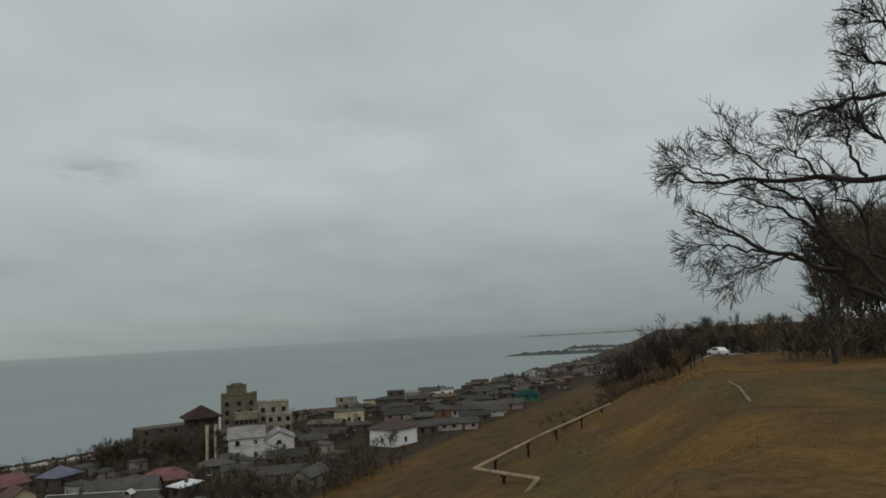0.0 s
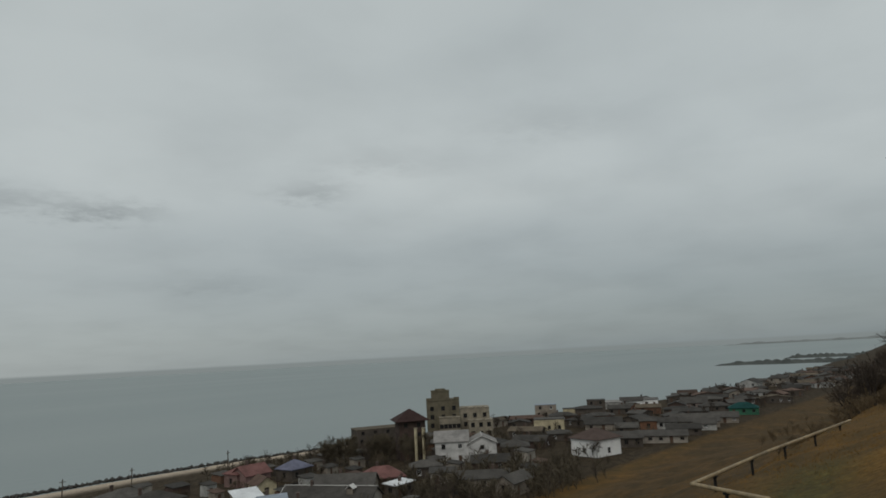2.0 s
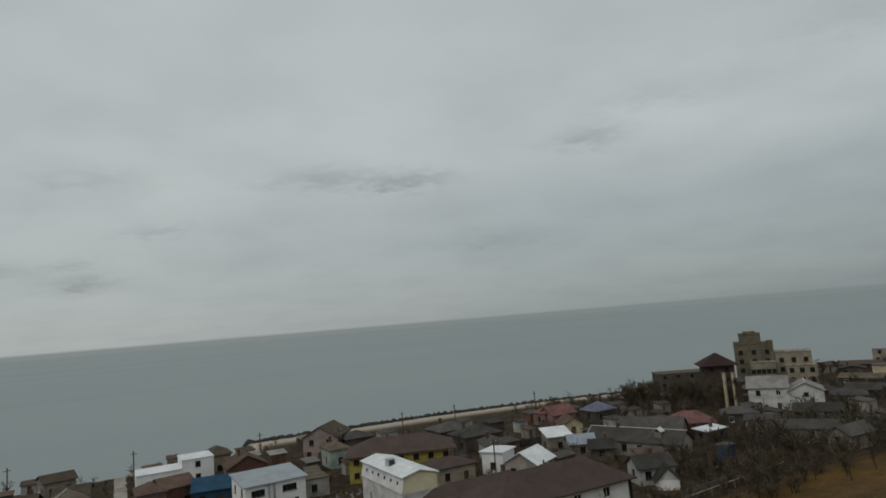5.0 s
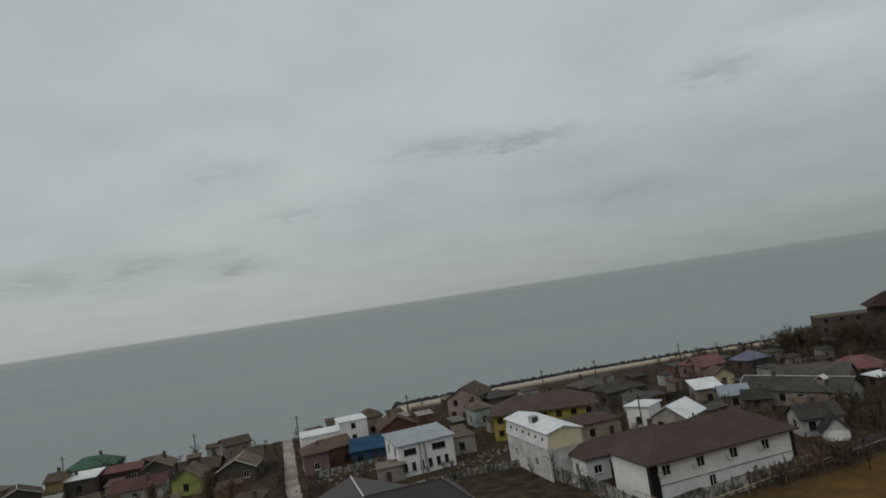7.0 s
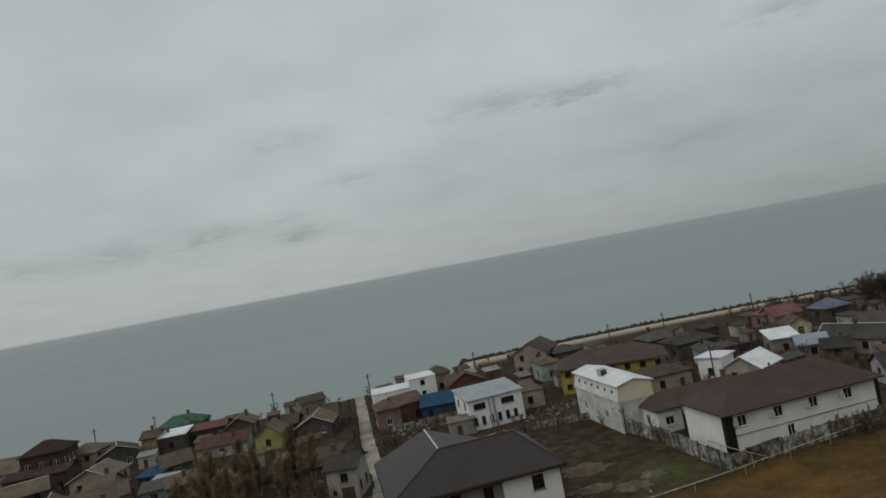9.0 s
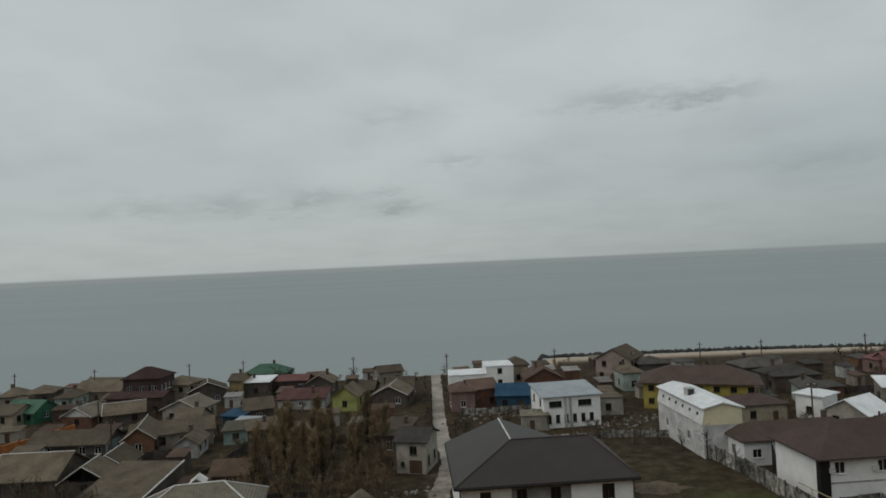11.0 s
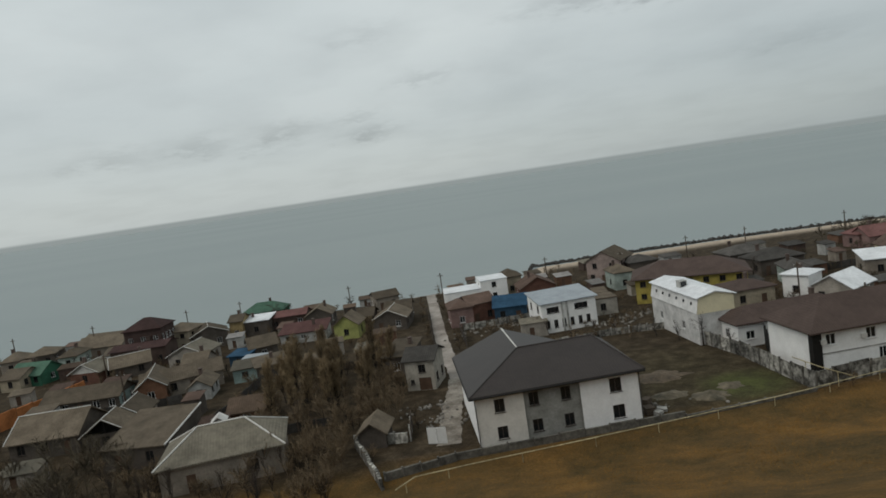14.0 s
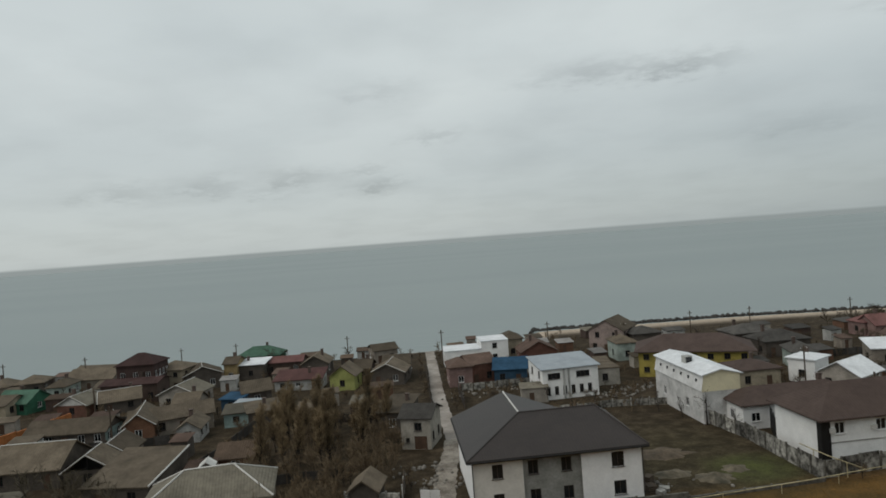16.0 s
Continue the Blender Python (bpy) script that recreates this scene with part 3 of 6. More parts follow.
def house(x, y, rot, w, d, h, roof, rise, wall, top, storeys=0, windows=True, chimney=None, frame=None, gap=2.7, ridge_cap=False, label="", name="house", category="house", o=0.4, z=None, front=None, wmat=None, blank=(), open_gable=False, end_wall=None, gable_mat=None):
    """A house whose long axis w lies along x before it is turned by rot; its front looks towards the bluff (-y)."""
    rnd = random.Random(int(x * 131 + y * 17))
    base = new(name)
    ground = (gz(x, y) if z is None else z)
    base.matrix_basis = pose(x, y, ground, 0, 0, rot)
    storeys = storeys or max(1, round((h - 0.4) / 2.9))
    words = {1: "single-storey", 2: "two-storey", 3: "three-storey"}.get(storeys, "many-storeyed")
    tagged(base, label or f"{words} {WALLS[wall][1]} house with {ROOFS[top][1]} roof", category, group="village houses" if name == "house" else "")
    X, Y = w / 2, d / 2
    c = [(-X, -Y), (X, -Y), (X, Y), (-X, Y)]
    sides = [(c[0], c[1], (0, 1)), (c[3], c[0], (1, 0)), (c[1], c[2], (-1, 0)), (c[2], c[3], (0, -1))]
    bm = bmesh.new()
    spots = []
    fh = h / storeys
    for i, (a, b, inn) in enumerate(sides):
        length = w if i in (0, 3) else d
        holes = []
        if windows and i < 3 and i not in blank and length > 2.4:
            for s in range(storeys):
                row = window_row(length, s * fh + 0.95, 1.1, min(1.35, fh - 1.4), gap + rnd.uniform(-0.3, 0.6))
                if front and i == 0:
                    row = front(s, length, fh)
                if s == 0 and i == 0 and len(row) > 1 and not front:
                    k = rnd.randrange(len(row))
                    hx = row[k][0]
                    row[k] = (hx, 0.05, 1.0, 2.05)
                holes += row
        if end_wall and i == 2:
            side = bmesh.new()
            wall_side(side, a, b, -0.6, h, holes, inn)
            part("end_wall", side, wall_mat(end_wall), base, f"{WALLS[end_wall][1]} end wall")
        else:
            wall_side(bm, a, b, -0.6, h, holes, inn)
        spots += [(a, b, hole, inn) for hole in holes]
    if roof == "gable_x":
        for s in (-X, X - (1.6 if open_gable else 0)):
            bm.faces.new([bm.verts.new(p) for p in ((s, -Y, h), (s, Y, h), (s, 0, h + rise))])
        if open_gable:
            # floor and post coloured black for the shade inside the loft
            loft = bmesh.new()
            box(loft, X - 1.7, X, -Y, Y, h - 0.1, h)
            box(loft, X - 1.64, X - 1.6, -Y * 0.96, Y * 0.96, h, h + rise * 0.06)
            box(loft, X - 0.15, X, -0.08, 0.08, h, h + rise - 0.05)
            part("open_loft", loft, BLACK, base, "open loft under the gable, its shade coloured black")
    if roof == "gable_y":
        for s in (-Y, Y):
            target = bm
            if s < 0 and (open_gable or gable_mat):
                target = bmesh.new()
                s += 1.2 if open_gable else 0
            target.faces.new([target.verts.new(p) for p in ((-X, s, h), (X, s, h), (0, s, h + rise))])
            if target is not bm:
                # back, floor and post of the open loft are black to paint its shade
                if open_gable:
                    box(target, -X, X, -Y, s, h - 0.08, h)
                    box(target, -0.07, 0.07, -Y, -Y + 0.14, h, h + rise - 0.05)
                part("open_loft" if open_gable else "gable", target, BLACK if open_gable else gable_mat, base, "open loft under the gable, its shade coloured black" if open_gable else "white painted gable")
    if roof == "shed":
        for s in (-X, X):
            bm.faces.new([bm.verts.new(p) for p in ((s, -Y, h), (s, Y, h), (s, Y, h + rise))])
        bm.faces.new([bm.verts.new(p) for p in ((-X, Y, h), (X, Y, h), (X, Y, h + rise), (-X, Y, h + rise))])
    part("wall", bm, wmat or wall_mat(wall), base)
    axis = "Y" if roof == "gable_y" else "X"
    part("roof", roof_mesh(roof, w, d, h, rise, o), roof_mat(top, axis), base, f"{ROOFS[top][1]} roof")
    for a, b, hole, inn in spots:
        if hole[1] < 0.2:
            add_door(base, a, b, hole, inn)
        else:
            add_window(base, a, b, hole, inn, frame or (FRAME_W if rnd.random() < 0.22 else FRAME_D), 1 if hole[2] < 1.4 else 2)
    if chimney is None:
        chimney = roof != "flat" and rnd.random() < 0.45
    if chimney:
        bm = bmesh.new()
        cx, cy = rnd.uniform(-0.3, 0.3) * w, rnd.uniform(0, 0.2) * d
        box(bm, cx - 0.28, cx + 0.28, cy - 0.28, cy + 0.28, h, h + rise + 0.9)
        box(bm, cx - 0.36, cx + 0.36, cy - 0.36, cy + 0.36, h + rise + 0.9, h + rise + 1.0)
        part("chimney", bm, BRICK, base)
    if ridge_cap and roof in ("gable_x", "gable_y"):
        run, ln, half = (d / 2 + o, w / 2 + o, d / 2) if roof == "gable_x" else (w / 2 + o, d / 2 + o, w / 2)
        zr, ze = h + rise + 0.2, h - o * rise / half + 0.2
        lines = [((-ln, 0, zr), (ln, 0, zr)), ((-ln, -run, ze), (-ln, 0, zr)), ((-ln, run, ze), (-ln, 0, zr))]
        for a, b in lines:
            if roof == "gable_y":
                a, b = (a[1], a[0], a[2]), (b[1], b[0], b[2])
            bm = bmesh.new()
            bar(bm, a, b, 0.07, 5)
            part("ridge_cap", bm, CAP, base, "pale ridge and verge cap")
    if ridge_cap and roof == "shed":
        bm = bmesh.new()
        bar(bm, (w / 2 + o, -d / 2 - o, h + 0.2), (w / 2 + o, d / 2 + o, h + rise + 0.2), 0.11)
        part("ridge_cap", bm, CAP, base, "pale verge cap")
    if ridge_cap and roof == "hip":
        W, D = w / 2 + o, d / 2 + o
        r = max(W - D, 0.25)
        zt, zl = h + rise + 0.2, h + 0.2
        lines = [((-r, 0, zt), (r, 0, zt))] + [((sx * r, 0, zt), (sx * W, sy * D, zl)) for sx in (-1, 1) for sy in (-1, 1)]
        for a, b in lines:
            bm = bmesh.new()
            bar(bm, a, b, 0.10, 6)
            part("ridge_cap", bm, CAP, base, "white ridge cap")
    return base


def hood(parent, x, y, w, z0, z1, rise):
    """A small gabled hatch on a roof, with pale verges."""
    bm = bmesh.new()
    box(bm, x - w / 2, x + w / 2, y - 0.8, y + 0.8, z0, z1)
    part("hatch", bm, wall_mat("grey"), parent)
    bm = bmesh.new()
    e = [[bm.verts.new((x + a * (w / 2 + 0.2), s, z1 + b)) for a, b in ((-1, 0), (0, rise), (1, 0), (1, 0.1), (0, rise + 0.12), (-1, 0.1))] for s in (y - 1.0, y + 1.0)]
    for i in range(6):
        bm.faces.new((e[0][i], e[0][(i + 1) % 6], e[1][(i + 1) % 6], e[1][i]))
    for q in e:
        bm.faces.new((q[0], q[1], q[4], q[5]))
        bm.faces.new((q[1], q[2], q[3], q[4]))
    part("hatch_roof", bm, CAP, parent, "white sheet hatch roof")


def l_roof(x0, x1, y0, y1, yb, xw, xr, h, rise, o):
    """A hipped front block x0..x1 by y0..y1 and a gabled wing x0..xw that runs back to yb; xr: where the front ridge ends."""
    bm = bmesh.new()
    t = 0.2
    x0, x1, y0, y1, yb, xw = x0 - o, x1 + o, y0 - o, y1 + o, yb + o, xw + o
    out = [(x0, y0), (x1, y0), (x1, y1), (xw, y1), (xw, yb), (x0, yb)]
    lo = [bm.verts.new((x, y, h)) for x, y in out]
    up = [bm.verts.new((x, y, h + t)) for x, y in out]
    ym, xm, z2 = (y0 + y1) / 2, (x0 + xw) / 2, h + t + rise
    p = bm.verts.new((xm, ym, z2))
    q = bm.verts.new((xr, ym, z2))
    r = bm.verts.new((xm, yb, z2))
    for i in range(6):
        bm.faces.new((lo[i], lo[(i + 1) % 6], up[(i + 1) % 6], up[i]))
    bm.faces.new(lo[::-1])
    for f in ((up[0], up[1], q, p), (up[1], up[2], q), (up[2], up[3], p, q), (up[3], up[4], r, p), (up[4], up[5], r), (up[5], up[0], p, r)):
        bm.faces.new(f)
    return bm


def new_guest_house():
    """Two-storey white house with an anthracite L-shaped hipped roof."""
    base = new("guest_house")
    z = gz(14, 72)
    base.matrix_basis = pose(0, 0, z)
    tagged(base, "unfinished white two-storey house with anthracite hipped roof", "house")
    x0, x1, y0, y1, yb, xw, h = 5.0, 23.2, 67.0, 79.8, 83.0, 17.8, 6.0
    white, grey = material("new_white_plaster", (0.82, 0.82, 0.82), grain=4, vary=0.06, bump=0.005), material("bare_grey_plaster", (0.30, 0.30, 0.28), grain=4, vary=0.2, bump=0.01)
    cream = material("primed_plaster", (0.64, 0.615, 0.57), grain=4, vary=0.08, bump=0.005)
    runs = [("wall", x0, 10.3, cream), ("grey_wall", 10.3, 16.6, grey), ("white_wall", 16.6, x1, white)]
    wins = {0: [(2.0, 3.9, 1.15, 1.5), (2.0, 0.9, 1.15, 1.4)], 1: [(0.6, 3.9, 1.1, 1.5), (0.7, 0.9, 1.15, 1.4), (4.2, 3.9, 1.1, 1.5), (4.3, 0.9, 1.1, 1.4)], 2: [(3.3, 3.9, 1.35, 1.6), (3.4, 0.9, 1.35, 1.5)]}
    for i, (nm, a, b, mat) in enumerate(runs):
        bm = bmesh.new()
        yy = y0 + (0.35 if i == 1 else 0)
        wall_side(bm, (a, yy), (b, yy), -0.6, h, wins[i], (0, 1), 0.2)
        if i == 1:
            for s in (a, b):
                bm.faces.new([bm.verts.new(p) for p in ((s, y0, -0.6), (s, yy, -0.6), (s, yy, h), (s, y0, h))])
        part(nm, bm, mat, base)
        for hole in wins[i]:
            add_window(base, (a, yy), (b, yy), hole, (0, 1), FRAME_D, 1)
    for nm, pts, mat in (("side_wall", [(x1, y0), (x1, y1), (xw, y1), (xw, yb), (x0, yb)], white), ("end_wall", [(x0, yb), (x0, y0)], white)):
        bm = bmesh.new()
        for a, b in zip(pts, pts[1:]):
            wall_side(bm, a, b, -0.6, h, [], (0, 0))
        part(nm, bm, mat, base)
    part("roof", l_roof(x0, x1, y0, y1, yb, xw, 20.4, h, 2.7, 0.65), roof_mat("anthracite"), base, "dark anthracite hipped roof")
    for a, b in (((x0 - 0.65, y0 - 0.66), (x1 + 0.65, y0 - 0.66)), ((x0 - 0.66, y0 - 0.6), (x0 - 0.66, yb + 0.6))):
        bm = bmesh.new()
        bar(bm, (*a, h + 0.02), (*b, h + 0.02), 0.13)
        part("gutter", bm, BLACK, base)
    z2 = h + 0.2 + 2.7
    for a, b in (((11.4, 73.4, z2), (11.4, yb + 0.65, z2)), ((11.4, 73.4, z2), (20.4, 73.4, z2)), ((x0 - 0.65, y0 - 0.65, h + 0.2), (11.4, 73.4, z2)), ((x1 + 0.65, y0 - 0.65, h + 0.2), (20.4, 73.4, z2))):
        bm = bmesh.new()
        bar(bm, a, b, 0.1, 6)
        part("ridge_cap", bm, CAP if a[1] == 73.4 and b[1] > 80 else roof_mat("anthracite"), base)
    for px, py in ((x0 - 0.08, y0 - 0.1), (x1 + 0.08, y0 - 0.1)):
        bm = bmesh.new()
        bar(bm, (px, py, 0), (px, py, h), 0.06)
        part("downpipe", bm, FRAME_D, base)


def brown_guest_house():
    """Long white two-storey building with a dark brown hipped roof, and its lower wing."""
    def row(s, length, fh):
        if s == 0:
            return [(8.2, 0.9, 1.0, 1.5), (15.0, 1.2, 0.7, 0.9)]
        return [(1.6 + 5.1 * i, fh + 0.95, 1.25, 1.35) for i in range(int(length / 5.1))]
    b = house(57.0, 75.0, 0, 22.0, 9.0, 5.4, "hip", 3.0, "white", "brown", storeys=2, front=row, frame=FRAME_W, chimney=False, blank=(1, 2), name="guest_house", label="long white two-storey guest house with dark brown metal roof", o=0.7)
    bm = bmesh.new()
    box(bm, -11.12, -10.0, -4.62, -3.8, -0.5, 5.4)
    part("corner_pilaster", bm, BLACK, b, "black corner pilaster")
    bm = bmesh.new()
    box(bm, 10.6, 11.1, -4.62, -4.1, -0.5, 5.4)
    part("end_pilaster", bm, BLACK, b, "narrow black end pilaster")
    for i in range(4):
        xx = -11 + 1.6 + 5.1 * i - 0.75
        bm = bmesh.new()
        box(bm, xx, xx + 0.65, -4.82, -4.5, 3.9, 4.4)
        part("air_conditioner", bm, CAP, b, "white outdoor air conditioner unit")
    bm = bmesh.new()
    box(bm, -11, 11, -4.56, -4.5, 2.62, 2.75)
    part("string_course", bm, CONCRETE, b)
    house(54.0, 88.9, 0, 17.5, 6.0, 3.4, "hip", 1.75, "white", "brown", frame=FRAME_W, chimney=True, front=lambda s, length, fh: [(1.2, 1.1, 1.3, 1.2), (8.0, 1.1, 1.3, 1.2)], name="annexe", category="house", label="low white annexe with dark brown metal roof", o=0.5)


def cream_house():
    """Tall white-and-cream house under a low white roof, its long side to the yard."""
    base = new("house")
    z = gz(44, 99)
    base.matrix_basis = pose(44.6, 98.6, z)
    tagged(base, "tall white house with cream gable and low white roof", "house", group="village houses")
    X, Y = 2.9, 8.3
    panel = material("pale_grey_panel", (0.66, 0.66, 0.65), grain=3, vary=0.12, bump=0.01)
    bm = bmesh.new()
    rows = [(3.0, 1.6, 1.0, 1.3), (11.0, 1.6, 1.0, 1.3)]
    wall_side(bm, (-X, Y), (-X, -Y), -0.6, 4.9, rows, (1, 0))
    wall_side(bm, (X, -Y), (X, Y), -0.6, 4.9, [], (-1, 0))
    wall_side(bm, (-X, -Y), (X, -Y), -0.6, 4.9, [], (0, 1))
    wall_side(bm, (X, Y), (-X, Y), -0.6, 4.9, [], (0, -1))
    part("wall", bm, wall_mat("whiteworn"), base)
    for hole in rows:
        add_window(base, (-X, Y), (-X, -Y), hole, (1, 0))
    # leaning attic side
    bm = bmesh.new()
    v = [bm.verts.new(p) for p in ((-X - 0.15, -Y, 4.9), (-X - 0.15, Y, 4.9), (-X + 0.35, Y, 7.3), (-X + 0.35, -Y, 7.3), (X, -Y, 4.9), (X, Y, 4.9), (X, Y, 7.3), (X, -Y, 7.3))]
    for f in ((0, 1, 2, 3), (1, 5, 6, 2), (5, 4, 7, 6), (0, 4, 5, 1)):
        bm.faces.new([v[i] for i in f])
    part("attic_wall", bm, panel, base, "pale grey leaning attic side")
    lean = Matrix.Translation((-X - 0.03, 0, 5.7)) @ Matrix.Rotation(0.205, 4, "Y")
    for k in range(6):
        shared_box("attic_light", -0.05, 0.06, -0.2, 0.2, 0.3, 0.75, GLASS, "attic_window", base, Matrix.Translation((0, -6.4 + 2.5 * k, 0)) @ lean)
    bm = bmesh.new()
    bm.faces.new([bm.verts.new(p) for p in ((-X - 0.1, -Y - 0.02, 4.85), (X, -Y - 0.02, 4.85), (X, -Y - 0.02, 7.3), (0, -Y - 0.02, 7.9), (-X + 0.3, -Y - 0.02, 7.3))])
    part("gable", bm, wall_mat("creamlight"), base, "pale cream clad gable")
    bm = bmesh.new()
    prof = [(-X - 0.1, 7.2), (0, 7.95), (X + 0.4, 7.1), (X + 0.4, 7.25), (0, 8.1), (-X - 0.1, 7.35)]
    ends = [[bm.verts.new((p, s, q)) for p, q in prof] for s in (-Y - 0.3, Y + 0.3)]
    for i in range(6):
        j = (i + 1) % 6
        bm.faces.new((ends[0][i], ends[0][j], ends[1][j], ends[1][i]))
    for e in ends:
        bm.faces.new((e[0], e[1], e[4], e[5]))
        bm.faces.new((e[1], e[2], e[3], e[4]))
    part("roof", bm, roof_mat("whiteroof", "Y"), base, "low white sheet roof")
    bm = bmesh.new()
    box(bm, -1.9, -0.7, -1.2, 0.1, 7.3, 8.7)
    part("dormer", bm, wall_mat("whitedim"), base)
    shared_box("hatch", -1.75, -0.85, -1.26, -1.2, 7.7, 8.6, GLASS, "dormer_window", base, Matrix.Identity(4))


def white_yard_house():
    def row(s, length, fh):
        if s == 0:
            return [(0.6 + 1.55 * i, 0.9, 0.75, 1.5) for i in range(6)]
        return [(1.0, 3.7, 2.3, 1.1), (6.3, 3.7, 2.5, 1.1)]
    b = house(28.2, 117.3, 4, 10.4, 8.5, 5.5, "shed", 0.9, "white", "lightgrey", storeys=2, front=row, frame=FRAME_D, chimney=False, label="white two-storey house with light grey metal roof")
    for i in range(2):
        bm = bmesh.new()
        box(bm, -1.4 + i * 0.9, -1.1 + i * 0.9, -4.5, -4.25, -0.3, 5.5)
        part("pilaster", bm, wall_mat("whitedim"), b)


def yellow_house():
    b = house(57.0, 124.6, -23.8, 20.7, 10.0, 5.0, "hip", 2.6, "yellow", "brown", storeys=2, frame=FRAME_D, chimney=False, label="bright yellow two-storey house with dark brown roof", o=0.8)


def hotel():
    """Unfinished shell-stone hotel: a stepped tower and a long wing."""
    base = new("hotel")
    base.matrix_basis = pose(0, 0, 2.5)
    tagged(base, "large unfinished brown stone hotel with stepped tower", "building")
    stone = wall_mat("hotel")
    blocks = [("tower", HOTEL[0], 3), ("tower_top", HOTEL[1], 0), ("wing", HOTEL[2], 3), ("front_block", HOTEL[3], 5), ("terrace_block", HOTEL[4], 3)]
    for nm, (cx, cy, w, d, z0, z1), cols in blocks:
        th = radians(-54)
        m = Matrix.Translation((cx, cy, 0)) @ Matrix.Rotation(th, 4, "Z")
        bm = bmesh.new()
        holes = []
        if cols:
            n = cols
            z = z0 + 0.9
            while z + 2.2 < z1:
                holes += [(w / n * (i + 0.5) - 0.7, z, 1.4, 1.6) for i in range(n)]
                z += 3.1
        for i, (a, b, inn) in enumerate((((-w / 2, -d / 2), (w / 2, -d / 2), (0, 1)), ((-w / 2, d / 2), (-w / 2, -d / 2), (1, 0)), ((w / 2, -d / 2), (w / 2, d / 2), (-1, 0)), ((w / 2, d / 2), (-w / 2, d / 2), (0, -1)))):
            wall_side(bm, a, b, z0, z1, holes if i == 0 else [], inn, 0.3)
        bm.faces.new([bm.verts.new(p) for p in ((-w / 2, -d / 2, z1 - 0.2), (w / 2, -d / 2, z1 - 0.2), (w / 2, d / 2, z1 - 0.2), (-w / 2, d / 2, z1 - 0.2))])
        skin = wall_mat("hoteltan") if nm in ("front_block", "terrace_block", "wing") else stone
        ob = part(nm, bm, skin, base)
        ob.matrix_basis = m
        for hole in holes:
            add_window(ob, (-w / 2, -d / 2), (w / 2, -d / 2), hole, (0, 1), FRAME_D, 1)
        bm = bmesh.new()
        for k in range(max(2, int(w / 1.6))):
            xx = -w / 2 + k * 1.6
            box(bm, xx, xx + 1.3, -d / 2 - 0.12, -d / 2 + 0.3, z1, z1 + 0.25 + 0.2 * (k % 2))
        box(bm, -w / 2 - 0.1, w / 2 + 0.1, -d / 2 - 0.15, d / 2 + 0.1, z1 - 0.15, z1 + 0.05)
        if nm == "tower_top":
            box(bm, -w * 0.28, w * 0.28, -d * 0.28, d * 0.28, z1 + 0.05, z1 + 0.7)
        if nm == "tower":
            for k in (-1, 1):
                box(bm, k * w * 0.42 - 1.0, k * w * 0.42 + 1.0, -d / 2 - 0.2, -d / 2 + 1.6, z1 + 0.05, z1 + 0.9)
        part("parapet", bm, skin, ob)


HOTEL = [(208.4, 151.2, 12.5, 11.0, 0.0, 14.0), (207.2, 151.4, 7.0, 7.0, 14.0, 17.4), (215.0, 141.2, 11.0, 10.0, 0.0, 10.6), (204.6, 145.5, 7.8, 8.0, 0.0, 7.9), (211.0, 136.0, 9.0, 7.0, 0.0, 6.4)]

new_guest_house()
brown_guest_house()
cream_house()
white_yard_house()
yellow_house()
hotel()
# left quarter
house(-57.6, 114.0, -4, 13.4, 6, 2.7, 'gable_x', 1.6, 'greydark', 'slate', gap=2.1, frame=FRAME_W, end_wall='teal', label='long low house with dark windowed front and pale teal end')
house(-53.4, 95.4, -2, 9.6, 8.5, 2.8, 'gable_x', 2.4, 'greydark', 'slate', ridge_cap=True, label='dark single-storey house with pale ridge cap')
house(-44.3, 98.8, 3, 5.2, 6.5, 2.6, 'gable_y', 1.7, 'grey', 'slate', ridge_cap=True)
house(-44.3, 91.6, 3, 5.8, 5.0, 2.7, 'gable_y', 1.9, 'greydark', 'slate', ridge_cap=True, open_gable=True, chimney=False, label='dark house with an open gable loft and pale verges')
house(-36.0, 84.6, -12, 8.6, 9.2, 2.8, 'shed', 1.8, 'greydark', 'slate', ridge_cap=True, chimney=False, o=0.25)
hip_house = house(-23.9, 74.1, 7, 13.3, 8, 3.2, 'hip', 2.6, 'grey', 'pale', ridge_cap=True, gap=5.5, chimney=False)
hood(hip_house, -0.4, 1.3, 1.5, 4.6, 5.7, 0.7)
house(-46.9, 115.3, 13, 4.9, 10, 3.0, 'gable_y', 1.8, 'brick', 'slate', ridge_cap=True)
house(-42.7, 117.9, 18, 13.4, 7, 2.8, 'gable_x', 1.5, 'grey', 'slate')
house(-67.4, 137.6, -12, 6.4, 6, 2.7, 'gable_y', 1.7, 'redbrick', 'pale', ridge_cap=True, gable_mat=CAP)
house(-60.0, 138.5, 20, 7.5, 6, 2.7, 'gable_x', 1.7, 'greydark', 'slate', ridge_cap=True)
house(-84.0, 147.0, -18, 8.5, 6.5, 2.6, 'gable_x', 2.0, 'green', 'greenroof')
house(-60.5, 152.5, -6, 8.6, 7.0, 7.6, 'hip', 2.2, 'maroon', 'maroonroof', gap=1.6, frame=FRAME_W)
house(-60.4, 147.5, -6, 12.5, 6.0, 4.2, 'gable_x', 0.8, 'brickdark', 'maroonroof')
house(-77.8, 168.8, -9, 12.2, 8, 3.0, 'gable_x', 2.0, 'grey', 'slate')
house(-54.9, 157.9, -14, 7.2, 7, 5.0, 'hip', 1.6, 'tan', 'slate')
house(-48.6, 156.7, 18, 8.2, 7, 3.5, 'gable_y', 1.8, 'greydark', 'slate', ridge_cap=True)
house(-42.6, 162.9, -5, 3.2, 6, 4.5, 'gable_x', 1.2, 'ochre', 'slate')
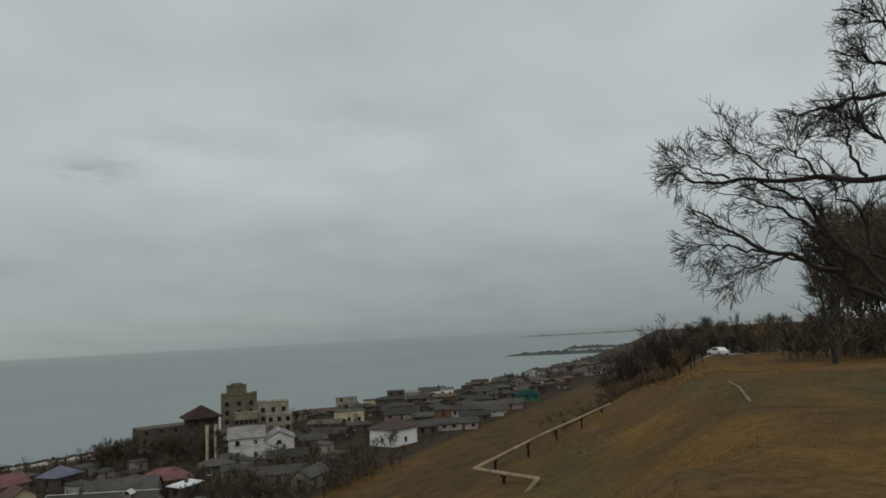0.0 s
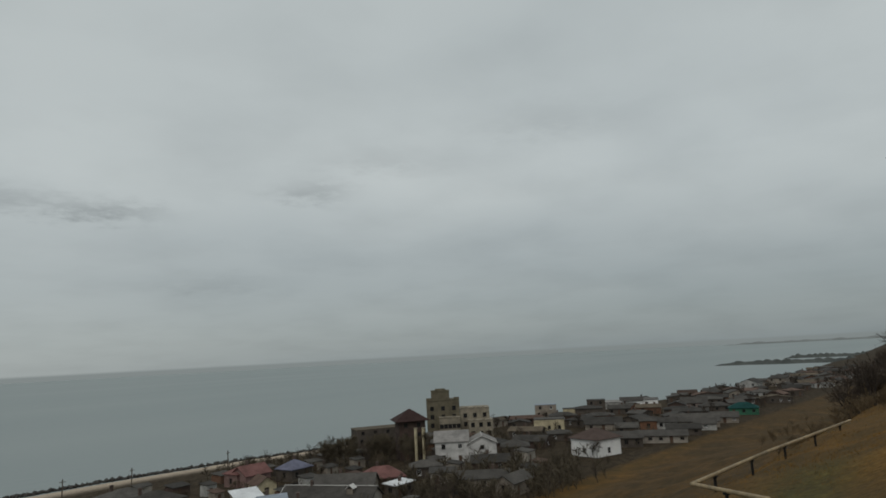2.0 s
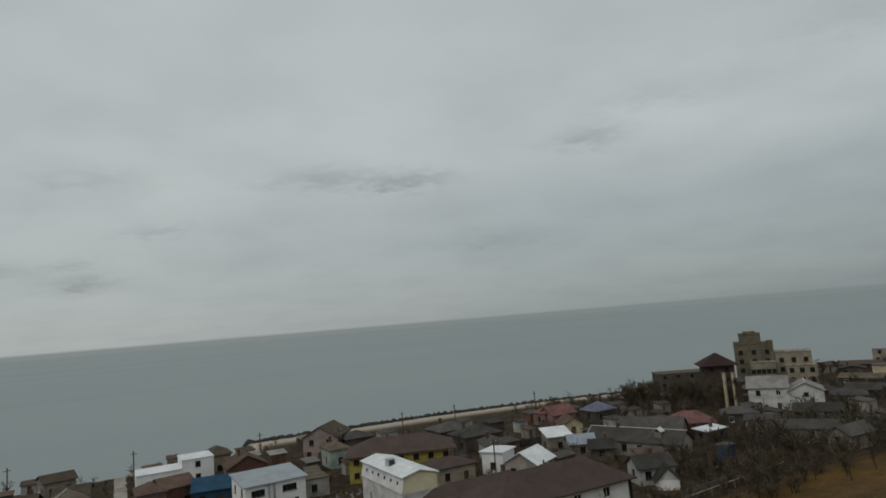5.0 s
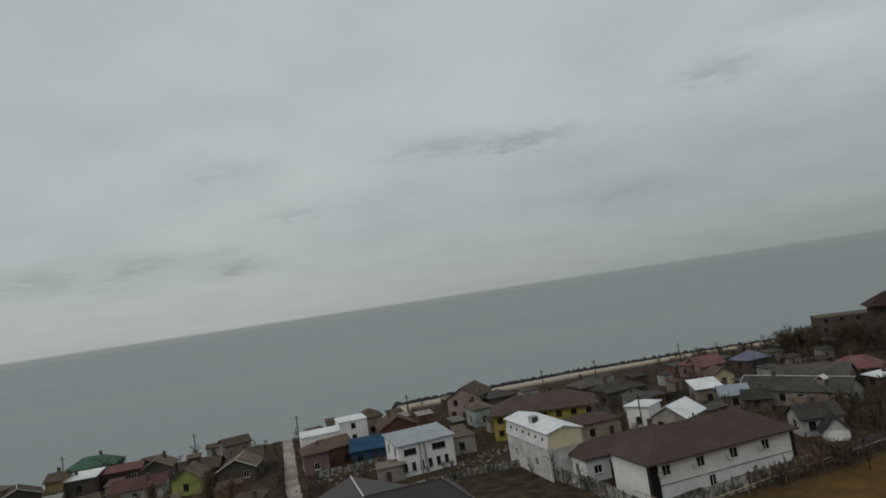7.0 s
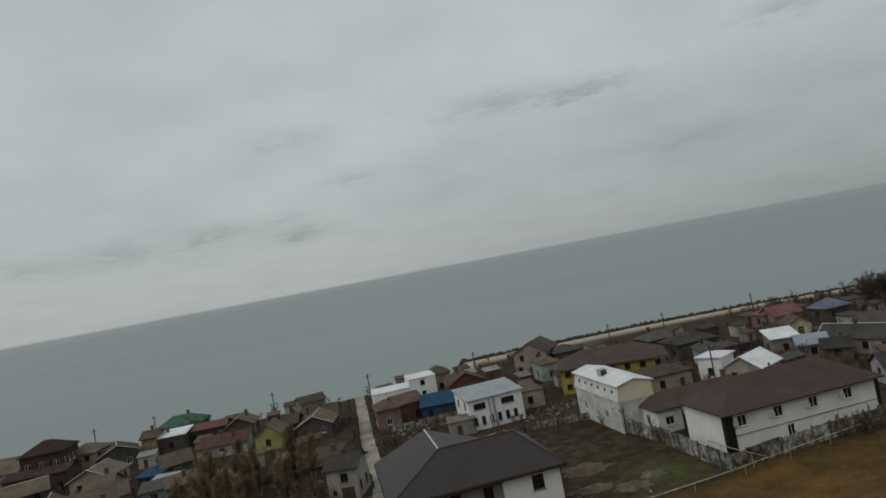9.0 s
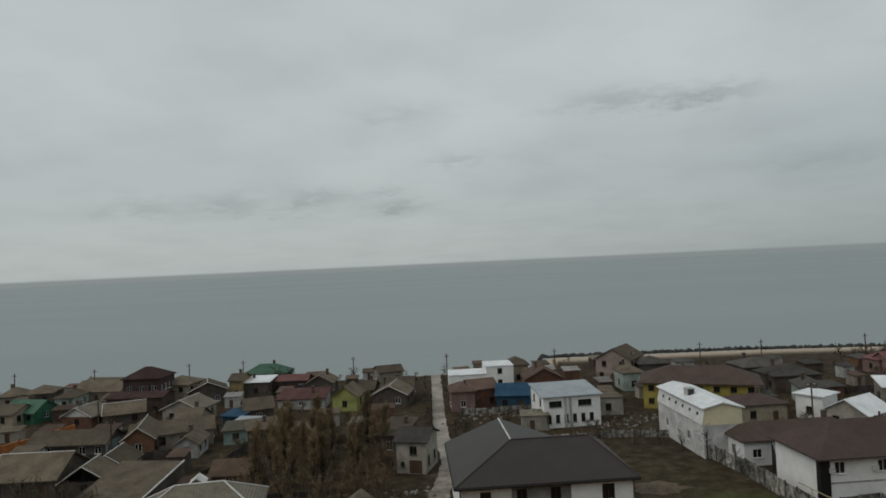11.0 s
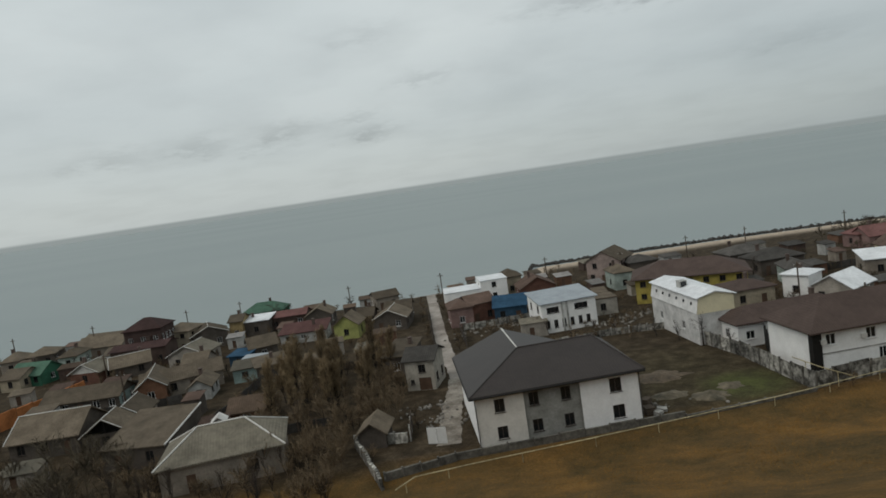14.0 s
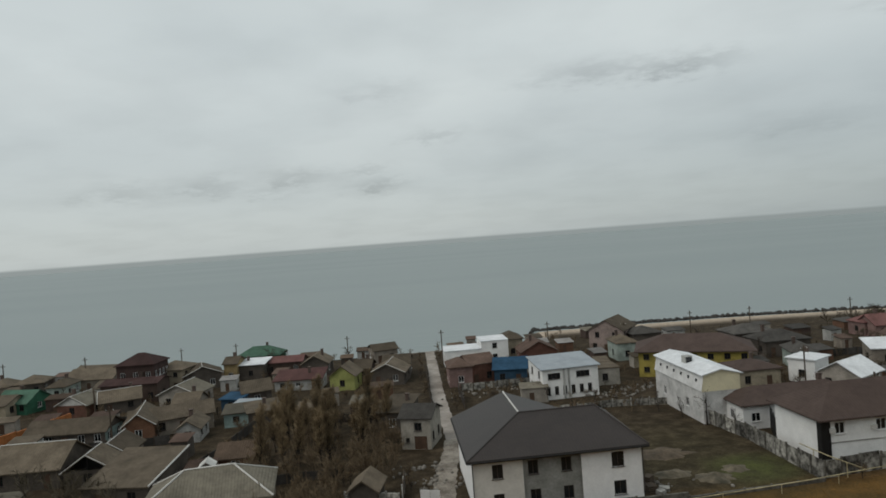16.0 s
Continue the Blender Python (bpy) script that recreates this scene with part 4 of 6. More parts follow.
house(-38.0, 163.8, -6, 6.7, 6, 3.6, 'shed', 0.6, 'greydark', 'whiteroof')
house(-39.8, 182.3, -7, 11.6, 7, 3.5, 'hip', 2.2, 'green', 'greenroof')
house(-30.7, 166.5, -3, 9.4, 6, 3.2, 'gable_x', 1.0, 'brickdark', 'redroof')
house(-23.9, 145.1, -5, 10.3, 6, 2.3, 'shed', 1.2, 'whitedim', 'redroof')
house(-22.1, 161.7, -5, 6.4, 7, 3.0, 'gable_y', 1.8, 'greydark', 'slate')
house(-13.6, 140.6, -12, 5.4, 6, 3.2, 'gable_y', 2.0, 'lime', 'slate')
house(-9.8, 148.8, -9, 3.5, 6, 3.0, 'gable_x', 1.4, 'brickdark', 'slate')
house(-4.0, 142.6, -11, 7.5, 8, 2.8, 'gable_y', 1.8, 'greydark', 'slate', ridge_cap=True)
house(0.7, 95.0, -18, 4.4, 6, 4.6, 'gable_x', 1.2, 'concrete', 'slatedark', storeys=1, chimney=False, frame=FRAME_D, front=lambda s, length, fh: [(2.0, 2.7, 1.1, 1.2), (1.9, 0.05, 1.9, 1.9), (0.6, 1.0, 0.6, 0.7)], label='bare concrete two-level house with dark garage opening')
house(-2.4, 105.8, -18, 4.3, 8, 3.2, 'shed', 0.8, 'greydark', 'slate')
house(-2.3, 150.0, -5, 6.0, 8, 3.2, 'gable_x', 1.5, 'greydark', 'slate')
house(-6.0, 171.2, 14, 6.2, 7, 3.4, 'gable_x', 1.2, 'grey', 'slate')
house(-46.5, 137.9, -12, 8.1, 7, 3.0, 'gable_y', 1.8, 'greytan', 'pale', ridge_cap=True)
house(-42.7, 128.0, -3, 4.6, 6, 2.8, 'gable_x', 1.6, 'grey', 'slate')
house(-37.0, 110.6, 2, 3.6, 6, 2.4, 'gable_y', 1.2, 'whitedim', 'slate')
house(-34.5, 129.6, -20, 4.2, 3.6, 2.3, 'shed', 0.5, 'blue', 'blue')
house(-31.0, 124.0, -15, 4.6, 3.4, 2.0, 'shed', 0.4, 'whitedim', 'lightgrey', windows=False, chimney=False)
house(-31.3, 117.7, 6, 4.1, 5, 2.4, 'shed', 0.5, 'teal', 'pale')
house(-31.5, 133.8, 18, 5.5, 7, 3.0, 'gable_x', 1.6, 'greydark', 'slate')
house(-24.9, 91.7, -2, 4.9, 5, 2.4, 'gable_x', 1.3, 'rustwall', 'rustbrown')
house(-6.6, 74.8, -11, 3.1, 4, 2.0, 'gable_y', 1.1, 'greydark', 'slate', windows=False)

house(-99.2, 166.7, 5, 4.5, 7, 3, 'hip', 1.6, 'grey', 'slate')
house(-93.4, 169.0, 7, 6.6, 7, 3, 'hip', 1.6, 'greydark', 'slate')
house(-81.9, 160.1, -1, 4.3, 7, 3, 'hip', 1.4, 'mint', 'slate')
house(-85.8, 144.5, -12, 4.8, 7, 2.8, 'gable_x', 1.4, 'tan', 'slate')
house(-79.8, 177.8, -16, 14.5, 8, 3.0, 'gable_x', 1.4, 'mint', 'slate')
house(-26.5, 118.0, 18, 6.4, 6, 2.4, 'shed', 0.6, 'greydark', 'slate')
# middle
house(13.6, 158.0, 0, 9.0, 8, 3.6, 'flat', 0, 'white', 'whiteroof', blank=(0,))
house(21.4, 158.0, 0, 6.6, 8, 5.3, 'flat', 0, 'white', 'whiteroof', gap=4)
house(26.8, 162.7, -1, 5.1, 7, 4.5, 'hip', 1.6, 'tan', 'slate')
house(30.6, 150.1, -2, 8.2, 8, 3.2, 'gable_y', 2.2, 'redbrick', 'rust')
house(10.5, 134.2, -0, 4.8, 7, 4.0, 'hip', 1.3, 'pink', 'rust', frame=FRAME_W)
house(14.4, 135.6, 14, 5.7, 7, 4.2, 'gable_x', 1.4, 'redbrick', 'rust')
house(21.2, 132.5, -12, 6.6, 8, 3.2, 'gable_x', 1.6, 'blue', 'blue')
house(52.0, 157.6, -38, 8.6, 10, 5.6, 'gable_y', 2.4, 'pinkgrey', 'slate')
house(49.9, 145.3, -1, 4.6, 7, 4.0, 'hip', 1.4, 'mint', 'slate')
house(58.1, 153.7, -1, 6.9, 7, 4.4, 'hip', 1.4, 'greydark', 'slatedark')
house(37.3, 122.6, -3, 5.6, 5, 3.2, 'flat', 0, 'concrete', 'slate')
house(60.4, 110.9, 0, 8, 7, 3.2, 'hip', 1.2, 'tan', 'brown')
house(71.0, 109.5, -60, 4.6, 5.0, 4.2, 'hip', 0.7, 'white', 'whiteroof', gap=4)
house(72.4, 101.0, -63, 6.6, 7.0, 3.2, 'gable_y', 1.9, 'greytan', 'whiteroof', chimney=False)
house(76.8, 120.8, -18, 4.3, 7, 3.4, 'hip', 1.4, 'mint', 'slatedark')
house(81.4, 147.6, 0, 10, 8, 3.4, 'hip', 1.6, 'greydark', 'slatedark')
house(81.1, 134.9, 0, 10, 8, 3.4, 'hip', 1.8, 'greydark', 'slatedark')
# right
house(90.4, 115.9, -20, 5.2, 5.0, 3.4, 'shed', 1.2, 'grey', 'whiteroof')
house(90.0, 107.4, -30, 5.2, 5.0, 3.0, 'gable_x', 1.4, 'grey', 'bluegrey')
house(90.6, 101.8, -40, 4.6, 4.2, 2.6, 'gable_x', 1.3, 'greydark', 'slatedark')
house(104.5, 128.6, -18, 4.7, 5.5, 3.0, 'gable_y', 1.6, 'cream', 'rust')
house(113.7, 147.1, 0, 9.4, 5.5, 3.2, 'hip', 1.5, 'pink', 'redroof')
long_house = house(98.7, 99.8, -71, 20.0, 6.0, 3.0, 'gable_x', 1.9, 'greytan', 'slatedark', ridge_cap=True)
hood(long_house, 5.2, -1.2, 1.3, 3.2, 4.8, 0.7)
house(108.0, 104.6, -58, 13.0, 7.0, 3.4, 'gable_x', 2.1, 'grey', 'slatedark')
house(91.5, 90.5, -40, 5.4, 3.6, 2.4, 'shed', 0.5, 'rustwall', 'rust')
house(84.0, 82.4, -22, 6.2, 5.0, 2.9, 'gable_x', 1.5, 'whitedim', 'slatedark')
house(82.6, 77.7, -40, 3.4, 3.6, 1.6, 'gable_y', 1.9, 'white', 'slatedark', windows=False, chimney=False, gable_mat=CAP)
house(120.4, 105.4, -40, 10.0, 6.4, 2.8, 'hip', 2.2, 'brickdark', 'redroof')
house(115.8, 96.1, 0, 6.2, 3.1, 2.6, 'shed', 0.3, 'greydark', 'whiteroof')
house(158.7, 112.1, -55, 9.4, 9, 6.0, 'gable_x', 2.4, 'whiteworn', 'grey', gap=3.6, chimney=False, blank=(1, 2))
house(163.4, 104.9, -55, 8.0, 9.6, 5.0, 'gable_y', 1.9, 'whiteworn', 'grey', storeys=2, gap=3.8, ridge_cap=True, chimney=False, blank=(1, 2))
house(130.9, 95.1, -53, 5.9, 5.0, 2.6, 'shed', 0.4, 'greytan', 'slatedark', gap=1.7)
house(127.4, 81.4, -57, 11.5, 6.2, 2.8, 'gable_x', 1.2, 'grey', 'slatedark', end_wall='whitedim')
house(136.0, 104.0, -50, 8.0, 6.0, 2.8, 'hip', 1.3, 'greydark', 'slatedark')
house(146.5, 91.5, -55, 9.4, 6.2, 2.8, 'gable_x', 1.4, 'brickdark', 'slatedark')
house(170.5, 98.0, -60, 7.8, 7.0, 3.0, 'hip', 1.5, 'greydark', 'slatedark')
house(177.5, 76.0, -20, 9.6, 9.6, 4.6, 'hip', 2.6, 'white', 'brown', storeys=1, gap=9.0, o=0.6, chimney=False)
house(104.4, 83.4, 0, 2.3, 2.3, 2.6, 'flat', 0.1, 'blue', 'slatedark')
house(125.6, 72.7, 0, 7.8, 4.7, 2.8, 'gable_x', 1.3, 'grey', 'slatedark')
house(113.5, 144.7, 0, 7.8, 6.2, 3.0, 'gable_x', 2, 'pink', 'redroof')
house(122.9, 138.7, 0, 7.0, 6.2, 3.0, 'hip', 2, 'greydark', 'blueviolet')
# far right
for row in (
    (275.8, 142.0, -63, 9.7, 6.8, 5.6, "flat", 0.0, "grey", "bluegrey"), (227.4, 115.8, -63, 11.1, 7.8, 4.4, "flat", 0.0, "cream", "slatedark"),
    (275.9, 130.3, -64, 5.6, 5.0, 3.6, "flat", 0.0, "cream", "slatedark"), (273.7, 120.0, -66, 11.4, 8.0, 4.0, "hip", 1.0, "greydark", "slatedark"),
    (296.6, 126.0, -67, 8.4, 5.9, 5.6, "flat", 0.0, "greydark", "slatedark"), (312.6, 124.4, -68, 8.2, 5.8, 3.2, "shed", 0.6, "whitedim", "grey")):
    house(*row)
for row in (
    (318.9, 116.9, -70, 10.6, 7.5, 3.3, "gable_x", 1.6, "white", "slatedark"), (323.3, 109.0, -71, 6.9, 5.0, 3.3, "shed", 0.6, "white", "grey"),
    (232.0, 96.1, -67, 13.0, 8.0, 2.4, "gable_x", 2.0, "grey", "slatedark"), (233.4, 79.9, -71, 5.6, 5.0, 3.2, "gable_x", 1.0, "brick", "slatedark"),
    (236.5, 74.5, -72, 7.3, 5.1, 2.6, "gable_x", 1.2, "whitedim", "slatedark"), (243.0, 66.5, -74, 15.8, 8.0, 2.2, "gable_x", 2.2, "grey", "slatedark")):
    house(*row)
for row in (
    (234.8, 60.9, -75, 6.8, 5.0, 2.2, "gable_x", 1.4, "whitedim", "slatedark"), (204.3, 66.4, -72, 15.2, 7.0, 2.2, "gable_x", 1.2, "greytan", "slatedark"),
    (360.0, 105.4, -74, 7.9, 5.5, 2.6, "gable_x", 0.8, "white", "slatedark"), (313.9, 85.7, -75, 11.3, 7.9, 2.4, "gable_x", 2.2, "pinkgrey", "slatedark"),
    (284.6, 58.7, -78, 10.6, 7.4, 2.5, "hip", 2.0, "green", "tealroof"), (256.6, 59.6, -77, 9.1, 6.4, 2.1, "gable_x", 1.5, "grey", "slatedark")):
    house(*row)
house(410.4, 79.3, 0, 15.6, 9.4, 5, 'gable_x', 2, 'whitedim', 'slatedark')
house(449.9, 71.1, 0, 18.7, 9.4, 5, 'hip', 2, 'grey', 'slatedark')

# long grey block and the brick tower house
house(171.2, 151.6, -34, 17.0, 9, 7.6, 'flat', 0, 'greydark', 'slate', storeys=3, name='building', category='building', label='long dark grey three-storey block with flat roof', frame=FRAME_D)
house(160.0, 128.5, -40, 8.0, 8.0, 11.3, 'hip', 3.2, 'brickdark', 'maroonroof', storeys=4, o=1.2, chimney=False, label='tall dark brick house with maroon pagoda-like roof', frame=FRAME_D)


# ---------------------------------------------------------------- sheds and filler of the far town
def shed(x, y, rot, w, d, h, wall, top):
    base = new("shed")
    base.matrix_basis = pose(x, y, gz(x, y), 0, 0, rot)
    tagged(base, f"small {WALLS[wall][1]} outbuilding with {ROOFS[top][1]} roof", "shed", group="garden sheds")
    bm = bmesh.new()
    c = [(-w / 2, -d / 2), (w / 2, -d / 2), (w / 2, d / 2), (-w / 2, d / 2)]
    hole = (w * 0.3, 0.05, 0.85, 1.8)
    wall_side(bm, c[0], c[1], -0.4, h, [hole], (0, 1), 0.1)
    for i in (1, 2, 3):
        wall_side(bm, c[i], c[(i + 1) % 4], -0.4, h, [], (0, 0))
    part("wall", bm, wall_mat(wall), base)
    add_door(base, c[0], c[1], hole, (0, 1))
    part("roof", roof_mesh("shed", w, d, h + 0.01, 0.5, 0.25, 0.08), roof_mat(top), base)


def centres():
    return [(ob.matrix_basis.translation.x, ob.matrix_basis.translation.y) for ob in scene.objects if ob.parent is None and ob.get("category") in ("house", "building", "shed")]


rf = random.Random(303)
taken = centres()
for _ in range(420):
    x, y = rf.uniform(-100, 170), rf.uniform(76, 182)
    if x > 60 and y > 172 - (x - 60) * 0.25 or math.hypot(x, y) > 225 or abs(math.atan2(x, y)) > 1.2:
        continue
    if 2 < x < 43 and y < 112 or 43 <= x < 72 and y < 107 or abs(x - 5.5) < 5 or -24 < x < 3 and y < 108:
        continue
    if 37 < x < 52 and y < 121 or any(math.hypot(x - a, y - b) < 7.2 for a, b in taken):
        continue
    taken.append((x, y))
    shed(x, y, rf.choice((0, 0, 4, -6, 8)), rf.uniform(2.4, 5.0), rf.uniform(2.2, 4.0), rf.uniform(2.0, 2.7), rf.choice(("greydark", "grey", "brickdark", "greytan", "whitedim", "rustwall", "concrete")), rf.choice(("slatedark", "slatedark", "rust") if x > 55 else ("slate", "slate", "rustbrown", "pale", "rust", "grey")))
for _ in range(900):
    x = rf.uniform(172, 640)
    y = rf.uniform(float(np.interp(x, FOOT_X, FOOT_Y)) + 12, float(np.interp(x, SHORE_X, SHORE_Y)) - 20)
    if 192 < x < 232 and y > 118 or any(math.hypot(x - a, y - b) < 12.5 for a, b in taken):
        continue
    taken.append((x, y))
    house(round(x, 1), round(y, 1), -70 + rf.choice((0, 4, -8, 12, 60)), rf.uniform(7, 14), rf.uniform(6, 8), rf.choice((2.2, 2.4, 2.6, 2.8)), rf.choice(("hip", "gable_x", "gable_x", "gable_y")), rf.uniform(0.9, 1.5), rf.choice(("greydark", "greydark", "grey", "brickdark", "greydark", "whitedim", "rustwall")), rf.choice(("slatedark", "slatedark", "slatedark", "rust", "slate", "slatedark")))

# ---------------------------------------------------------------- road, fences, pipes, poles
def strip(name, points, width, mat, lift=0.03, jitter=0.11):
    """A band that follows the ground along the points."""
    rnd = random.Random(5)
    pts = []
    for (x0, y0), (x1, y1) in zip(points, points[1:]):
        n = max(2, int(math.hypot(x1 - x0, y1 - y0) / 1.0))
        pts += [(x0 + (x1 - x0) * i / n, y0 + (y1 - y0) * i / n) for i in range(n)]
    pts.append(points[-1])
    verts, faces = [], []
    for i, (x, y) in enumerate(pts):
        a, b = pts[max(0, i - 1)], pts[min(len(pts) - 1, i + 1)]
        dx, dy = b[0] - a[0], b[1] - a[1]
        ln = math.hypot(dx, dy)
        for k in range(5):
            s = (k / 4 - 0.5) * (width + rnd.uniform(-jitter, jitter) * width)
            px, py = x - dy / ln * s, y + dx / ln * s
            verts.append((px, py, gz(px, py) + lift))
        if i:
            o = 5 * (i - 1)
            faces += [(o + k, o + k + 1, o + k + 6, o + k + 5) for k in range(4)]
    return mesh_object(name, verts, faces, mat)


LANE = material("pale_dirt", (0.36, 0.325, 0.29), tone=(0.20, 0.172, 0.148), band=(0.36, 0.64), grain=3, blotch=0.22, vary=0.2, bump=0.03)
tagged(strip("road", [(6.9, 192), (6.5, 167), (5.3, 130), (5.1, 110), (5.4, 102), (5.4, 95)], 2.5, LANE, 0.05), "pale rutted dirt lane running down to the sea", "road", kind="structure")
tagged(strip("forecourt", [(0.5, 181), (4.0, 182), (10.5, 181)], 5.0, LANE, 0.06), "pale sandy turning place at the seaward end of the lane", "road", kind="structure")
tagged(strip("muddy_track", [(5.4, 95), (4.6, 89), (3.3, 83), (2.4, 76), (1.6, 70)], 2.7, material("gravel_track", (0.30, 0.27, 0.23), tone=(0.12, 0.10, 0.08), grain=4, blotch=0.5, vary=0.3, bump=0.04), 0.055), "pale gravel track beside the unfinished house", "road", kind="structure")
tagged(strip("path", [(36, -3.0), (32.5, -2.95), (28.6, -2.85), (26.5, -2.8)], 0.10, material("trodden_soil", (0.20, 0.165, 0.12), grain=4, vary=0.3), 0.03, 0.3), "narrow trodden chalky path through dry grass", "path", kind="structure")
tagged(strip("road_on_plateau", [(128, -7), (150, -22), (175, -50)], 6.0, LANE, 0.12), "pale track on the plateau beside the parked car", "road", kind="structure")
tagged(strip("yard_lane", [(43, 103.5), (34, 106.5), (20, 107), (8, 109)], 3.0, material("yard_mud", (0.15, 0.13, 0.10), grain=3, vary=0.35), 0.04), "muddy lane behind the empty yard", "road", kind="structure")


def panel_fence(points, height, mat, post, label, step=2.4, thick=0.08, name="fence", lean=0.03):
    rnd = random.Random(int(points[0][0] * 7 + points[0][1]))
    base = new(name)
    base.matrix_basis = pose(points[0][0], points[0][1], 0)
    tagged(base, label, "fence")
    inv = base.matrix_basis.inverted()
    for a, b in zip(points, points[1:]):
        ln = math.hypot(b[0] - a[0], b[1] - a[1])
        n = max(1, round(ln / step))
        ang = math.atan2(b[1] - a[1], b[0] - a[0])
        for i in range(n):
            t = i / n
            x, y = a[0] + (b[0] - a[0]) * t, a[1] + (b[1] - a[1]) * t
            z = gz(x, y)
            hh = height * rnd.uniform(0.93, 1.03)
            m = inv @ pose(x, y, z - 0.1, 0, 0, math.degrees(ang)) @ pose(0, 0, 0, rnd.gauss(0, lean) * 57, 0, 0)
            shared_box("panel", 0.1, ln / n - 0.02, -thick / 2, thick / 2, 0.0, round(hh, 1), mat, "panel", base, m)
            shared_box("post", -0.09, 0.09, -0.09, 0.09, 0.0, round(height + 0.15, 2), post, "post", base, m)
    return base


STAINED = material("stained_white_concrete", (0.31, 0.30, 0.27), tone=(0.06, 0.056, 0.048), band=(0.39, 0.62), grain=2.2, blotch=1.1, vary=0.4, bump=0.03, random_tone=0.55)
SHEET = material("dark_sheet_fence", (0.06, 0.055, 0.05), grain=3, vary=0.3, wave=("X", 5.0, 0.03), random_tone=0.3)
panel_fence([(43.3, 66.6), (43.6, 82.5), (42.5, 91)], 2.2, STAINED, CONCRETE_D, "stained concrete panel fence along the empty yard")
panel_fence([(43.5, 67.2), (56, 68.6), (69, 69.5)], 2.1, STAINED, CONCRETE_D, "stained concrete panel fence before the guest house")
panel_fence([(69.5, 69.5), (84, 71), (104, 73)], 1.7, CONCRETE_D, CONCRETE_D, "dark weathered concrete fence at the slope foot")
# black panels added in place of the shade in the recess beside the annexe
panel_fence([(46.1, 79.7), (49.0, 85.7)], 3.3, BLACK, BLACK, "tall black panels standing in for the shaded passage between house and annexe", step=2.2, name="gate_wall", lean=0)
panel_fence([(42.0, 103), (33, 104.5), (24, 104)], 1.3, STAINED, CONCRETE, "low pale concrete fence behind the yard", step=3)
panel_fence([(2.0, 65.6), (27.5, 65.7)], 0.95, CONCRETE_D, CONCRETE_D, "low dark wall at the foot of the grassy slope", step=3.0, thick=0.25, name="low_wall", lean=0)
panel_fence([(27.5, 65.5), (43.2, 66.4)], 0.5, CONCRETE_D, CONCRETE_D, "low dark kerb wall before the empty yard", step=3.0, thick=0.2, name="low_wall", lean=0)
panel_fence([(-9.2, 74.5), (-2.9, 73.0)], 1.4, STAINED, CONCRETE, "crumbling pale stone yard wall", step=1.6, thick=0.3, name="yard_wall")
panel_fence([(-9.2, 74.5), (-7.4, 68), (-5.8, 61.5)], 1.4, STAINED, CONCRETE, "broken whitish stone yard wall", step=1.3, thick=0.35, name="yard_wall", lean=0.06)
panel_fence([(-5.6, 63.6), (2.0, 65.4)], 1.0, CONCRETE_D, STAINED, "dark stone wall with pale top below the lane", step=2.0, thick=0.3, name="yard_wall")
panel_fence([(-2.6, 73.2), (-2.2, 78.5)], 2.0, WOOD, CONCRETE, "dark plank shed wall with pale post", step=2.5)
panel_fence([(-74, 99), (-70.4, 109.3), (-67, 119), (-64.5, 127)], 2.9, wall_mat("orange"), wall_mat("brick"), "tall orange brick boundary wall", step=3.0, thick=0.3, name="boundary_wall", lean=0)
for pts, h, lab in (([(-33, 82), (-29, 100), (-26, 124)], 1.7, "grey sheet fence beside the garden"), ([(-17, 112), (-2, 110)], 1.5, "dark garden fence of sheets"), ([(-22, 83), (-10, 84)], 1.4, "dark garden fence of boards"), ([(9, 112), (9.5, 128)], 1.6, "dark sheet fence along the lane"), ([(3.2, 112), (4.2, 150)], 1.5, "dark board fence along the lane"), ([(10, 127), (27, 127)], 1.5, "pale concrete plot fence beside the lane"), ([(62, 100), (80, 99)], 1.6, "dark plot fence of sheets"), ([(84, 88), (101, 97)], 1.6, "dark plot fence of sheets"), ([(-60, 108), (-40, 108)], 1.6, "dark yard fence of sheets"), ([(-62, 126), (-38, 124)], 1.6, "dark yard fence of boards"), ([(106, 80), (124, 83), (140, 84)], 1.6, "dark plot fence of sheets"), ([(86, 126), (118, 128)], 1.6, "dark plot fence of boards")):
    panel_fence(pts, h, STAINED if "pale" in lab else SHEET, WOOD, lab, step=2.5)
panel_fence([(94.4, 97.0), (97.4, 89.6)], 2.0, wall_mat("brick"), WOOD, "orange-brown board wall before the long grey house", step=2.4, name="board_wall", lean=0)
gate = new("gate")
gate.matrix_basis = pose(-0.6, 71.2, gz(0, 71.2), 0, 0, -20)
tagged(gate, "white sheet-metal yard gate", "gate")
for i in range(2):
    bm = bmesh.new()
    box(bm, i * 1.15, i * 1.15 + 1.1, -0.03, 0.03, 0.1, 2.0)
    for k in range(5):
        box(bm, i * 1.15 + 0.05 + k * 0.21, i * 1.15 + 0.1 + k * 0.21, -0.05, -0.03, 0.15, 1.95)
    part("leaf", bm, FRAME_W, gate)


